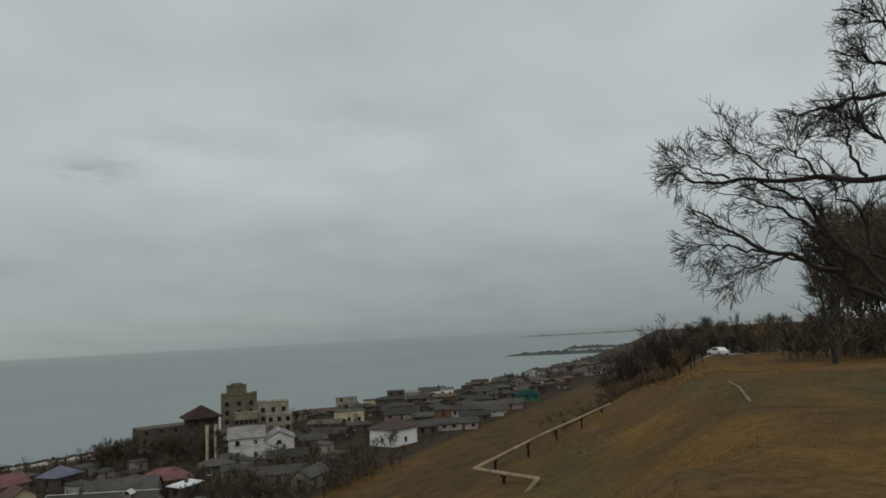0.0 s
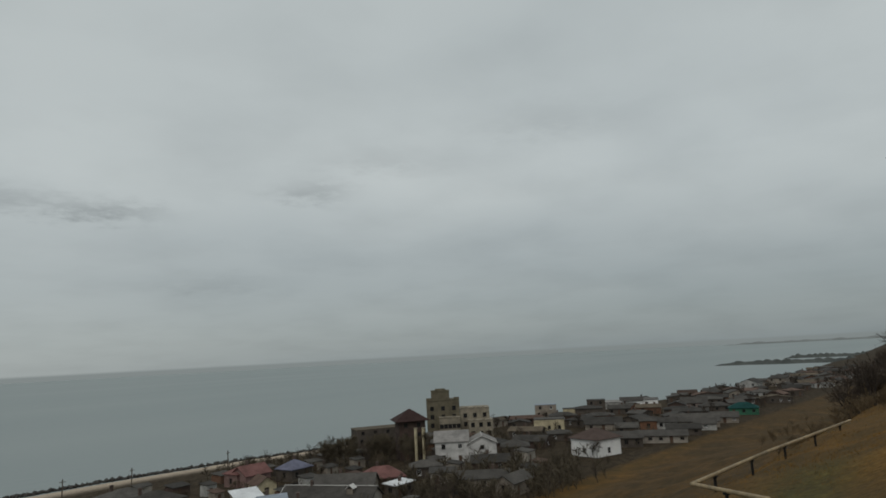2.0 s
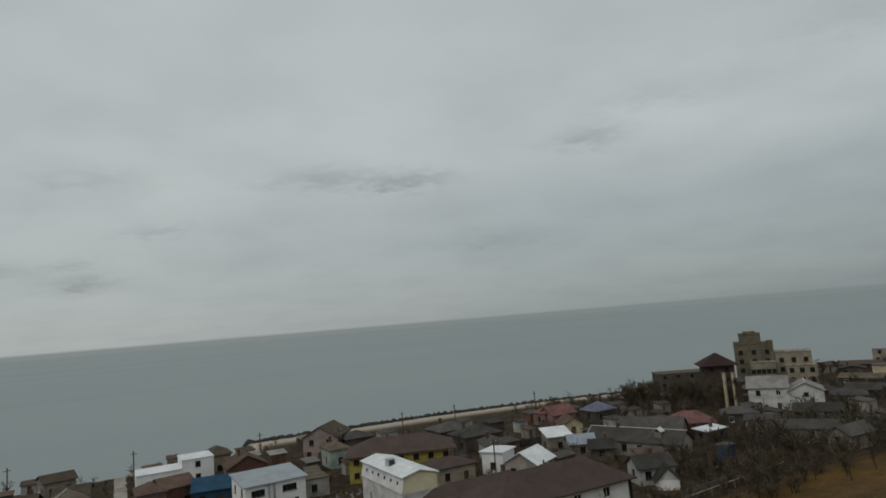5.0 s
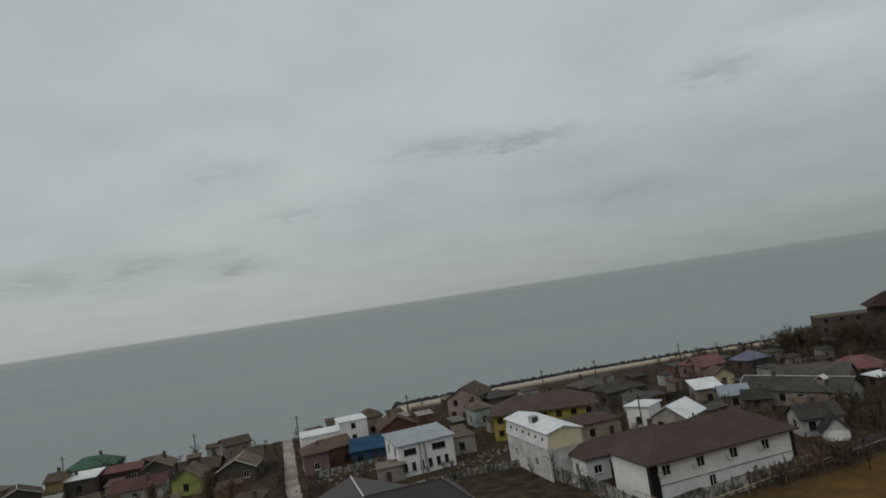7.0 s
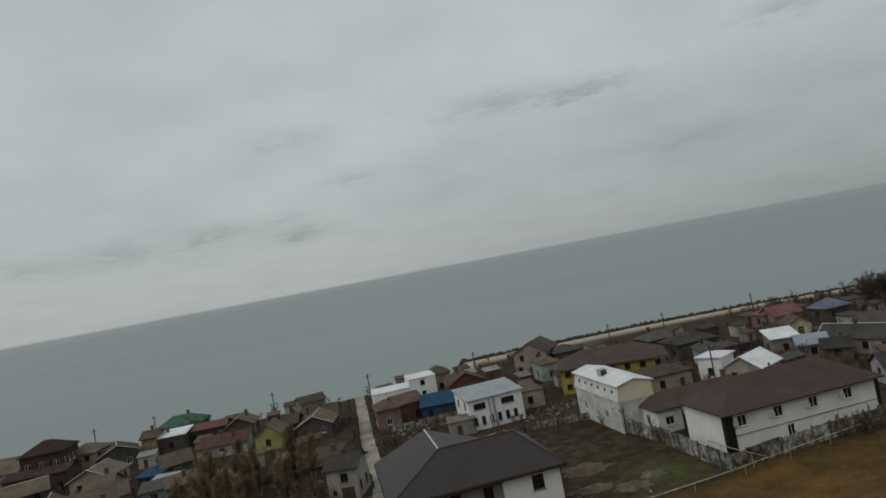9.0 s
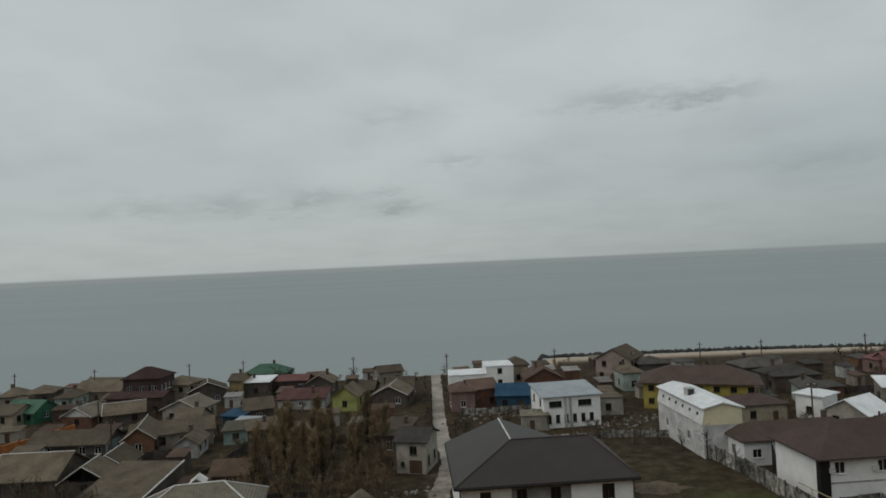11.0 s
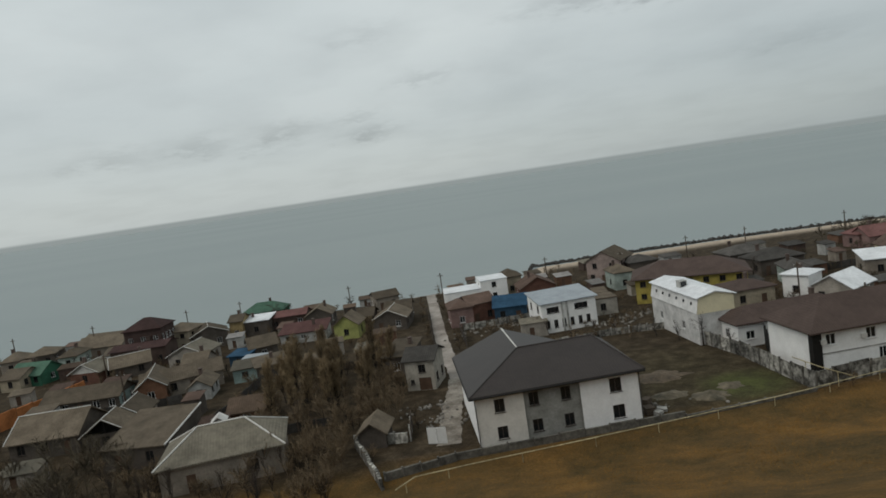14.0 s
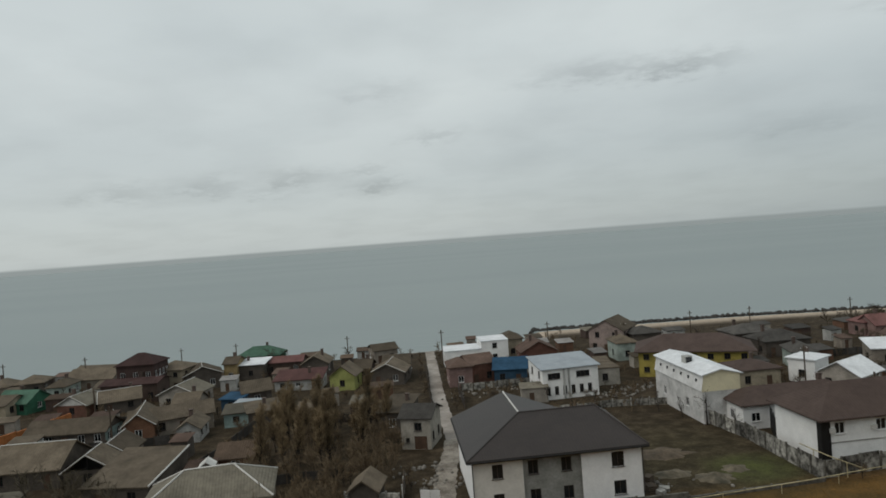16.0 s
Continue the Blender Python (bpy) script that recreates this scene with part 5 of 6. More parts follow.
def pipeline(points, r, support, label, step=6.0, drop=1.0, paint=None):
    """A pipe through the points, with posts to the ground."""
    base = new("pipeline")
    base.matrix_basis = pose(*points[0])
    tagged(base, label, "pipe")
    o = Vector(points[0])
    for a, b in zip(points, points[1:]):
        bm = bmesh.new()
        a, b = Vector(a) - o, Vector(b) - o
        bar(bm, a, b, r, 10)
        bmesh.ops.create_uvsphere(bm, u_segments=8, v_segments=6, radius=r * 1.15, matrix=Matrix.Translation(b))
        part("pipe", bm, paint or PIPE, base, smooth_faces=False)
        n = max(1, round((b - a).length / step))
        for i in range(n):
            p = a + (b - a) * ((i + 0.5) / n)
            g = gz(p.x + o.x, p.y + o.y) - o.z
            if p.z - g > 0.15:
                bm = bmesh.new()
                bar(bm, (p.x, p.y, g - 0.3), (p.x, p.y, p.z), r * 0.8, 6)
                part("post", bm, support, base)
                bm = bmesh.new()
                box(bm, p.x - r * 1.3, p.x + r * 1.3, p.y - r * 1.3, p.y + r * 1.3, p.z - r * 1.6, p.z - r * 0.4)
                part("clamp", bm, support, base)
    return base


def over(x, y, h):
    return (x, y, gz(x, y) + h)


pipeline([over(-4.4, 58.0, 1.0), over(-2.5, 61.0, 1.0), over(4.2, 61.8, 1.0), over(12.9, 62.4, 1.0), over(26.9, 63.5, 1.0), over(40.5, 64.9, 1.0), over(47.7, 66.0, 1.0), over(60, 67.6, 1.1), over(80, 69.2, 1.2), over(104, 71.5, 1.2)], 0.055, PIPE, "thin yellow gas pipe on posts along the slope foot")
pipeline([over(47.7, 66.0, 1.0), over(44.4, 67.4, 2.4), over(44.2, 72.0, 2.4)], 0.06, PIPE, "pale yellow gas pipe bridging to the fence")
pipeline([(60.2, 4.5, 27.0), (43.7, 7.4, 27.05), (33.1, 8.6, 27.2), (29.0, 4.8, 27.7), (27.4, 5.2, 27.3), (22.0, 9.5, 25.6)], 0.09, BLACK, "tan gas pipe with a square kink on the upper slope", step=5.0, paint=PIPE_OLD)


def utility_pole(x, y, h, arms=True):
    base = new("utility_pole")
    base.matrix_basis = pose(x, y, gz(x, y), 0, 0, (x * 37) % 20 - 10)
    tagged(base, "dark wooden utility pole with a cross-arm", "utility pole", group="utility poles")
    bm = bmesh.new()
    bar(bm, (0, 0, -0.5), (0, 0, h), 0.13, 8)
    part("pole", bm, WOOD, base)
    if arms:
        bm = bmesh.new()
        box(bm, -0.7, 0.7, -0.06, 0.06, h - 0.7, h - 0.58)
        part("cross_arm", bm, WOOD, base)
        for k in (-0.6, 0.6):
            bm = bmesh.new()
            bar(bm, (k, 0, h - 0.58), (k, 0, h - 0.38), 0.05, 6)
            part("insulator", bm, CAP, base)


for x, y, h in ((54, 154.8, 7), (38, 168.2, 7), (76.3, 165.8, 7), (92.3, 164.6, 7), (115.6, 157.5, 8), (-105.3, 177, 7), (-84.6, 177, 7), (-61.3, 181.7, 7), (-46.4, 181.1, 7), (-15.4, 174.2, 7), (8.9, 158, 8.5), (68, 106, 7), (-49, 108, 7), (60, 79.6, 8), (-60, 127, 7)):
    utility_pole(x, y, h)
for x, y in ((152.3, 120.2), (153.4, 118.2)):
    base = new("pillar")
    base.matrix_basis = pose(x, y, gz(x, y))
    tagged(base, "tall tan stone pillar beside the brick house", "pillar")
    bm = bmesh.new()
    box(bm, -0.3, 0.3, -0.3, 0.3, -0.5, 9.6)
    part("shaft", bm, wall_mat("cream"), base)
    bm = bmesh.new()
    box(bm, -0.4, 0.4, -0.4, 0.4, 9.6, 9.9)
    part("capital", bm, wall_mat("tan"), base)

# ---------------------------------------------------------------- breakwater and far land
ICO = bmesh.new()
bmesh.ops.create_icosphere(ICO, subdivisions=1, radius=1.0)
ICO_V = np.array([v.co for v in ICO.verts])
ICO_F = [[v.index for v in f.verts] for f in ICO.faces]
ICO.free()


def rocks(name, spots, mat, label, category, seed):
    rnd = np.random.RandomState(seed)
    verts, faces = [], []
    for x, y, z, s in spots:
        v = ICO_V * (1 + rnd.uniform(-0.25, 0.25, (len(ICO_V), 1))) * s * rnd.uniform(0.7, 1.2, 3) + (x, y, z)
        o = len(verts)
        verts += v.tolist()
        faces += [[i + o for i in f] for f in ICO_F]
    return tagged(mesh_object(name, verts, faces, mat), label, category, kind="stuff")


rr = random.Random(11)
spots = []
for i in range(1100):
    x = 42 + 230 * i / 1100
    y = float(np.interp(x, SHORE_X, SHORE_Y)) + (0.6 if x < 150 else 0) + rr.uniform(-1.0, 1.0)
    spots.append((x, y + 0.5, rr.uniform(0.0, 0.6), rr.uniform(0.3, 0.75)))
rocks("breakwater", spots, STONE, "dark boulder breakwater along the beach", "breakwater", 3)
spots = []
for cx, cy, n, sp in ((27, 66.8, 0, 0), (25.2, 70, 40, 1.2), (34, 70.5, 6, 2.2), (1.5, 78, 40, 2.2), (0.5, 84, 30, 2.0), (40, 115, 60, 3), (36, 112, 40, 2.5), (15, 124, 60, 4)):
    for k in range(n):
        x, y = cx + rr.gauss(0, sp), cy + rr.gauss(0, sp * 0.6)
        spots.append((x, y, gz(x, y) + 0.05, rr.uniform(0.1, 0.35)))
rocks("rubble", spots, material("rubble", (0.27, 0.25, 0.22), grain=3, vary=0.4), "heaps of pale building rubble in the yards", "rubble", 4)


def far_land(name, x, y0, y1, width, height, label):
    rnd = random.Random(int(x))
    n = 60
    verts, faces = [], []
    for i in range(n + 1):
        t = i / n
        y = y0 + (y1 - y0) * t
        rise = height * min(1, 6 * (1 - t)) * (0.6 + 0.4 * abs(noise.noise(Vector((t * 14, x, 0)))) * 2)
        wob = width * 0.15 * noise.noise(Vector((t * 5, x, 3)))
        for k, (dx, dz) in enumerate(((-1, -1), (-0.55, 0.35), (-0.2, 1), (0.2, 0.9), (0.6, 0.3), (1, -1))):
            verts.append((x + wob + dx * width / 2, y, dz * rise if dz > 0 else -1.0))
        if i:
            o = 6 * (i - 1)
            faces += [(o + k, o + k + 1, o + k + 7, o + k + 6) for k in range(5)]
    # the headland's pale grey carries the haze of distance in its base colour
    return tagged(mesh_object(name, verts, faces, material("hazed_far_land", (0.21, 0.225, 0.22), grain=0.2, blotch=0.01, vary=0.15, bump=0.1) if name == "headland" else material("far_scrub", (0.075, 0.083, 0.076), grain=0.2, blotch=0.03, vary=0.3, bump=0.3)), label, "headland", kind="structure")


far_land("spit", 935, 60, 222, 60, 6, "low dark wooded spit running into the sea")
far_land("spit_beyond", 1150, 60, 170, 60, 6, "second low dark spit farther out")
far_land("headland", 4200, -200, 950, 250, 14, "faint low headland on the horizon, haze put into its grey colour")

# ---------------------------------------------------------------- trees and shrubs
def tube(verts, faces, pts, radii, sides):
    o = len(verts)
    for i, p in enumerate(pts):
        way = (pts[min(i + 1, len(pts) - 1)] - pts[max(i - 1, 0)])
        q = way.to_track_quat("Z", "Y") if way.length > 1e-6 else Euler((0, 0, 0)).to_quaternion()
        for k in range(sides):
            a = 2 * math.pi * k / sides
            verts.append(tuple(p + q @ Vector((radii[i] * math.cos(a), radii[i] * math.sin(a), 0))))
    for i in range(len(pts) - 1):
        for k in range(sides):
            a, b = o + i * sides + k, o + i * sides + (k + 1) % sides
            faces.append((a, b, b + sides, a + sides))


def spike(verts, faces, a, b, r):
    """A last twig: three sides running to a point."""
    o = len(verts)
    q = (b - a).to_track_quat("Z", "Y")
    for k in range(3):
        verts.append(tuple(a + q @ Vector((r * math.cos(2.094 * k), r * math.sin(2.094 * k), 0))))
    verts.append(tuple(b))
    faces += [(o, o + 1, o + 3), (o + 1, o + 2, o + 3), (o + 2, o, o + 3)]


def bend(rnd, p, way, length, n, wobble, lift):
    pts = [p.copy()]
    for i in range(n):
        way = (way + Vector((rnd.gauss(0, wobble), rnd.gauss(0, wobble), rnd.gauss(0, wobble) + lift))).normalized()
        p = p + way * (length / n)
        pts.append(p.copy())
    return pts, way


def sprout(rnd, pts, r0, level, out, spec, low=0.25):
    """Side branches along a limb, level by level."""
    if level >= len(spec):
        return
    count, length, wobble, lift, spread = spec[level]
    for _ in range(max(1, int(count * rnd.uniform(0.7, 1.3)))):
        t = rnd.uniform(low if level == 0 else 0.2, 1.0) ** 0.8
        f = t * (len(pts) - 1)
        i = min(int(f), len(pts) - 2)
        p = pts[i].lerp(pts[i + 1], f - i)
        along = (pts[i + 1] - pts[i]).normalized()
        side = Vector((rnd.gauss(0, 1), rnd.gauss(0, 1), rnd.gauss(0, 1)))
        side = (side - along * side.dot(along)).normalized()
        ln = length * rnd.uniform(0.5, 1.2) * (1.15 - 0.5 * t)
        q, _ = bend(rnd, p, (along + side * spread).normalized(), ln, 4 if level < 1 else 2 if level < 2 else 1, wobble, lift)
        r = max(r0 * (1 - 0.65 * t) * 0.6, 0.008)
        out.append((q, r, level))
        sprout(rnd, q, r, level + 1, out, spec)


def tree_meshes(seed, height, trunk_r, trunk_part, spec, limb_lift=0.12, sides=5, thin=0.012, low=0.25):
    rnd = random.Random(seed)
    trunk, _ = bend(rnd, Vector((0, 0, -0.3)), Vector((rnd.gauss(0, 0.06), rnd.gauss(0, 0.06), 1)), height * trunk_part, 7, 0.06, 0.05)
    out = []
    sprout(rnd, trunk, trunk_r, 0, out, spec, low)
    v, f, cv, cf = [], [], [], []
    tube(v, f, trunk, [trunk_r * (1.25 if i == 0 else 1 - 0.8 * i / 7) for i in range(8)], 7)
    for pts, r, level in out:
        radii = [max(r * (1 - 0.75 * i / (len(pts) - 1)), thin) for i in range(len(pts))]
        if level == 0:
            tube(v, f, pts, radii, sides)
        elif level == 1:
            tube(cv, cf, pts, radii, 3)
        else:
            spike(cv, cf, pts[0], pts[-1], radii[0])
    return (v, f), (cv, cf)


def make_tree(name, seed, height, trunk_r, trunk_part, spec, label, twig_mat, thin=0.014, low=0.25):
    (v, f), (cv, cf) = tree_meshes(seed, height, trunk_r, trunk_part, spec, thin=thin, low=low)
    base = new(name)
    tagged(base, label, "tree" if "tree" in name or "poplar" in name else "shrub", group="bare trees" if "tree" in name else "shrubs")
    mesh_object("trunk", v, f, BARK, base)
    mesh_object("crown", cv, cf, twig_mat, base, "crown of thin bare twigs")
    return base


SPREAD = [(9, 3.2, 0.16, 0.10, 0.9), (6, 1.5, 0.2, 0.06, 0.8), (3, 0.9, 0.22, 0.03, 0.8)]
UPRIGHT = [(10, 3.4, 0.10, 0.22, 0.55), (6, 1.6, 0.12, 0.18, 0.5), (3, 0.9, 0.15, 0.12, 0.5)]
SHRUB = [(10, 1.2, 0.15, 0.12, 0.8), (5, 0.7, 0.2, 0.08, 0.7), (3, 0.4, 0.2, 0.05, 0.7)]
POPLAR = [(50, 2.2, 0.10, 0.20, 0.55), (7, 1.1, 0.16, 0.12, 0.6), (4, 0.75, 0.2, 0.08, 0.7)]
TREES = [make_tree("bare_tree", 20 + i, 7.0, 0.17, 0.75, SPREAD if i % 2 else UPRIGHT, "bare winter tree with a dark trunk and thin twigs", TWIG, thin=0.016) for i in range(5)]
SHRUBS = [make_tree("shrub", 40 + i, 1.6, 0.05, 0.8, SHRUB, "leafless brown garden shrub", TWIG_B, thin=0.015) for i in range(4)]
FAR_TREES = [make_tree("bare_tree", 80 + i, 6.0, 0.13, 0.65, [(12, 2.6, 0.14, 0.08, 0.9), (7, 1.3, 0.18, 0.05, 0.8), (5, 0.8, 0.2, 0.03, 0.8)], "bare round-crowned tree seen against the sea", TWIG, thin=0.028) for i in range(3)]
POPLARS = [make_tree("poplar_tree", 60 + i, 9.0, 0.15, 0.9, POPLAR, "tall narrow brown poplar with dense bare twigs", POPLAR_TWIG, thin=0.030, low=0.06) for i in range(3)]
LITE_SHRUB = (1.6, 0.05, 0.8, [(8, 1.2, 0.15, 0.12, 0.8), (3, 0.75, 0.2, 0.08, 0.7), (2, 0.45, 0.2, 0.05, 0.7)])
LITE_TREE = (7.0, 0.13, 0.7, [(12, 3.0, 0.12, 0.10, 0.8), (7, 1.5, 0.16, 0.08, 0.7), (5, 0.9, 0.2, 0.05, 0.7)])
WOOD_TREE = (8.0, 0.14, 0.8, [(20, 3.0, 0.12, 0.10, 0.8), (9, 1.6, 0.18, 0.06, 0.8), (6, 1.0, 0.22, 0.04, 0.8)])
PLACED = set()


def plant(kinds, x, y, scale, turn, tall=1.0, z=None):
    ob = kinds[int(abs(x * 13 + y * 7)) % len(kinds)]
    m = pose(x, y, gz(x, y) if z is None else z, 0, 0, turn) @ Matrix.Diagonal((scale, scale, scale * tall, 1))
    if ob not in PLACED:
        PLACED.add(ob)
        ob.matrix_basis = m
        return ob
    return copy_thing(ob, m)


def thicket(name, kinds, spots, label, mat, thin=0.03):
    """Many plants too far off or too dense to count, joined into one mesh."""
    data = []
    for seed in range(4):
        (v, f), (cv, cf) = tree_meshes(100 + seed, *kinds, sides=3, thin=thin)
        f = f + [[i + len(v) for i in q] for q in cf]
        data.append((np.array(v + cv), np.array([q for q in f if len(q) == 4]), np.array([q for q in f if len(q) == 3])))
    verts, faces, o = [], [], 0
    for x, y, scale, turn in spots:
        v, quads, tris = data[int(abs(x * 13 + y * 7)) % len(data)]
        c, s = math.cos(turn) * scale, math.sin(turn) * scale
        w = np.stack([v[:, 0] * c - v[:, 1] * s + x, v[:, 0] * s + v[:, 1] * c + y, v[:, 2] * scale + gz(x, y)], -1)
        verts.append(w)
        faces += (quads + o).tolist() + (tris + o).tolist()
        o += len(v)
    return tagged(mesh_object(name, np.concatenate(verts).tolist(), faces, mat), label, "shrubs", kind="stuff")


FOOT = []
for ob in list(scene.objects):
    if ob.type == "EMPTY" and ob.parent is None and ob.get("category") in ("house", "building", "shed"):
        FOOT.append((ob.matrix_basis.translation.x, ob.matrix_basis.translation.y))


def free(x, y, gap):
    if 3 < x < 25.5 and 63 < y < 86 or 26 < x < 42 and 66 < y < 100 or 44 < x < 70 and 70 < y < 93 or 39 < x < 49 and 89 < y < 108 or abs(x - 5.5) < 3 and y > 85:
        return False
    return all(math.hypot(x - a, y - b) > gap for a, b in FOOT)


rg = random.Random(77)
for _ in range(26):
    x, y = rg.uniform(-22, -4.5), rg.uniform(88, 108)
    plant(POPLARS, x, y, rg.uniform(0.75, 1.15), rg.uniform(0, 360))
for x, y, s in ((-27, 65.5, 0.7), (-22.5, 65, 0.75), (-19, 66, 0.6), (-40, 66, 0.85), (-47, 68, 0.9), (-52, 70, 0.95), (-58, 73, 0.9), (-63, 78, 0.9), (-55, 80, 0.8), (-44, 73, 0.7), (-36, 70, 0.75), (-31, 67, 0.6)):
    plant(TREES, x, y, s, rg.uniform(0, 360))
hedge, brush = [], []
for _ in range(75):
    brush.append((rg.uniform(-24, -3), rg.uniform(80, 110), rg.uniform(1.2, 2.4), rg.uniform(0, 6)))
for _ in range(45):
    brush.append((rg.uniform(-16.0, -10.0), rg.uniform(63, 84), rg.uniform(0.9, 1.8), rg.uniform(0, 6)))
for _ in range(70):
    brush.append((rg.uniform(-68, -34), rg.uniform(60, 82), rg.uniform(1.6, 2.9), rg.uniform(0, 6)))
FINE_SHRUB = (1.6, 0.035, 0.8, [(9, 1.2, 0.15, 0.12, 0.8), (5, 0.75, 0.2, 0.08, 0.7), (3, 0.5, 0.25, 0.05, 0.7)])
thicket("near_brush", FINE_SHRUB, [b for b in brush if b[0] > -30], "fine brown leafless brush beside the houses", TWIG_B, 0.014)
thicket("slope_foot_brush", FINE_SHRUB, [b for b in brush if b[0] <= -30], "fine dark leafless brush at the slope foot", TWIG_D, 0.014)
for _ in range(900):
    x, y = rg.uniform(-110, 200), rg.uniform(66, 188)
    if x > 60 and y > 175 - (x - 60) * 0.25:
        continue
    if math.hypot(x, y) > 235 or abs(math.atan2(x, y)) > 1.25 or not free(x, y, 4.6):
        continue
    if rg.random() < 0.11:
        plant(TREES, x, y, rg.uniform(0.45, 0.85), rg.uniform(0, 360))
    elif math.hypot(x, y) < 135:
        plant(SHRUBS, x, y, rg.uniform(0.7, 1.5), rg.uniform(0, 360))
    else:
        hedge.append((x, y, rg.uniform(0.8, 1.6), rg.uniform(0, 6)))
# along the foot of the slope
for _ in range(190):
    x = rg.uniform(-75, 0) if rg.random() < 0.6 else rg.uniform(66, 150)
    y = rg.uniform(60, 74)
    if -11 < x < 8:
        continue
    if free(x, y, 5.5):
        if rg.random() < 0.25:
            plant(TREES, x, y, rg.uniform(0.5, 0.85), rg.uniform(0, 360))
        elif x < 110:
            plant(SHRUBS, x, y, rg.uniform(0.9, 1.8), rg.uniform(0, 360))
        else:
            hedge.append((x, y, rg.uniform(0.9, 1.8), rg.uniform(0, 6)))
for _ in range(170):
    x, y = rg.uniform(84, 150), rg.uniform(62, 90)
    if free(x, y, 4.0):
        hedge.append((x, y, rg.uniform(1.3, 2.6), rg.uniform(0, 6)))
for _ in range(50):
    hedge.append((rg.uniform(122, 172), rg.uniform(132, 166), rg.uniform(1.2, 2.4), rg.uniform(0, 6)))
for _ in range(100):
    x, y = rg.uniform(70, 135), rg.uniform(72, 114)
    if free(x, y, 4.2):
        hedge.append((x, y, rg.uniform(1.0, 2.2), rg.uniform(0, 6)))
for _ in range(240):
    x, y = rg.uniform(10, 112), rg.uniform(100, 156)
    if free(x, y, 4.4):
        hedge.append((x, y, rg.uniform(0.6, 1.3), rg.uniform(0, 6)))
for _ in range(16):
    hedge.append((rg.uniform(58, 76), rg.uniform(67.0, 68.6), rg.uniform(1.0, 1.8), rg.uniform(0, 6)))
for _ in range(90):
    x, y = rg.uniform(112, 156), rg.uniform(70, 104)
    if free(x, y, 3.6):
        hedge.append((x, y, rg.uniform(1.6, 3.0), rg.uniform(0, 6)))
thicket("garden_scrub", LITE_SHRUB, [h for h in hedge if h[0] < 70], "leafless brown scrub between the farther gardens", TWIG_B, 0.022)
thicket("dark_scrub", LITE_SHRUB, [h for h in hedge if h[0] >= 70], "dark leafless scrub filling the gardens towards the hotel", TWIG_D, 0.03)
for k in range(26):
    side = rg.choice((-1, 1))
    plant(SHRUBS, 5.6 + side * rg.uniform(2.0, 3.0), 100 + 2.9 * k, rg.uniform(0.45, 0.9), rg.uniform(0, 360))
for x, y, s in ((42.0, 90.0, 0.85), (40.5, 94.7, 0.6), (38.6, 99.0, 0.6), (43.7, 84.8, 0.55), (36.9, 103.0, 0.5), (23.9, 110.9, 0.6), (21.6, 113.2, 0.7), (17.9, 120.6, 0.5)):
    plant(TREES, x, y, s, rg.uniform(0, 360))
# single trees seen against the sea
for x, y, s in ((-36, 178, 1.0), (-33, 180, 0.8), (-15, 172, 0.9), (-86, 180, 0.9), (-88, 166, 1.0), (128, 165, 0.95), (134, 163, 0.9), (140, 160, 1.0), (146, 158, 1.0), (120, 168, 0.7), (230, 150, 1.0), (236, 146, 1.0), (243, 143, 0.9), (226, 132, 0.9)):
    plant(FAR_TREES, x, y, s, rg.uniform(0, 360))
for _ in range(12):
    x, y = rg.uniform(124, 176), rg.uniform(128, 166)
    plant(TREES, x, y, rg.uniform(0.9, 1.4), rg.uniform(0, 360))
for _ in range(26):
    x, y = rg.uniform(86, 135), rg.uniform(62, 88)
    if free(x, y, 5.0):
        plant(TREES, x, y, rg.uniform(0.6, 1.0), rg.uniform(0, 360))
# the grove before the dark block
spots = []
for _ in range(75):
    x = rg.uniform(112, 186)
    y = 168 - (x - 112) * 0.36 - abs(rg.gauss(0, 9))
    if free(x, y, 5.0):
        spots.append((x, y, rg.uniform(1.5, 2.6), rg.uniform(0, 6)))
for _ in range(60):
    x, y = rg.uniform(165, 215), rg.uniform(72, 128)
    if free(x, y, 5.0):
        spots.append((x, y, rg.uniform(1.5, 2.6), rg.uniform(0, 6)))
thicket("grove", LITE_SHRUB, spots, "grove of bare trees between shore and houses", TWIG_D, 0.03)
spots = []
for _ in range(30):
    t = rg.random()
    spots.append((140 + 14 * t + rg.gauss(0, 2.0), 145 - 26 * t + rg.gauss(0, 2.0), rg.uniform(0.75, 1.1), rg.uniform(0, 6)))
thicket("dark_grove", WOOD_TREE, spots, "dense dark leafless trees before the brick house", TWIG_D, 0.03)
# far town
spots = []
for _ in range(120):
    x = 170 + 430 * rg.random() ** 1.5
    y = rg.uniform(float(np.interp(x, FOOT_X, FOOT_Y)) + 5, float(np.interp(x, SHORE_X, SHORE_Y)) - 18)
    if free(x, y, 5):
        spots.append((x, y, rg.uniform(0.5, 0.95), rg.uniform(0, 6)))
thicket("town_trees", LITE_TREE, spots, "bare trees scattered through the far town", TWIG, 0.035)
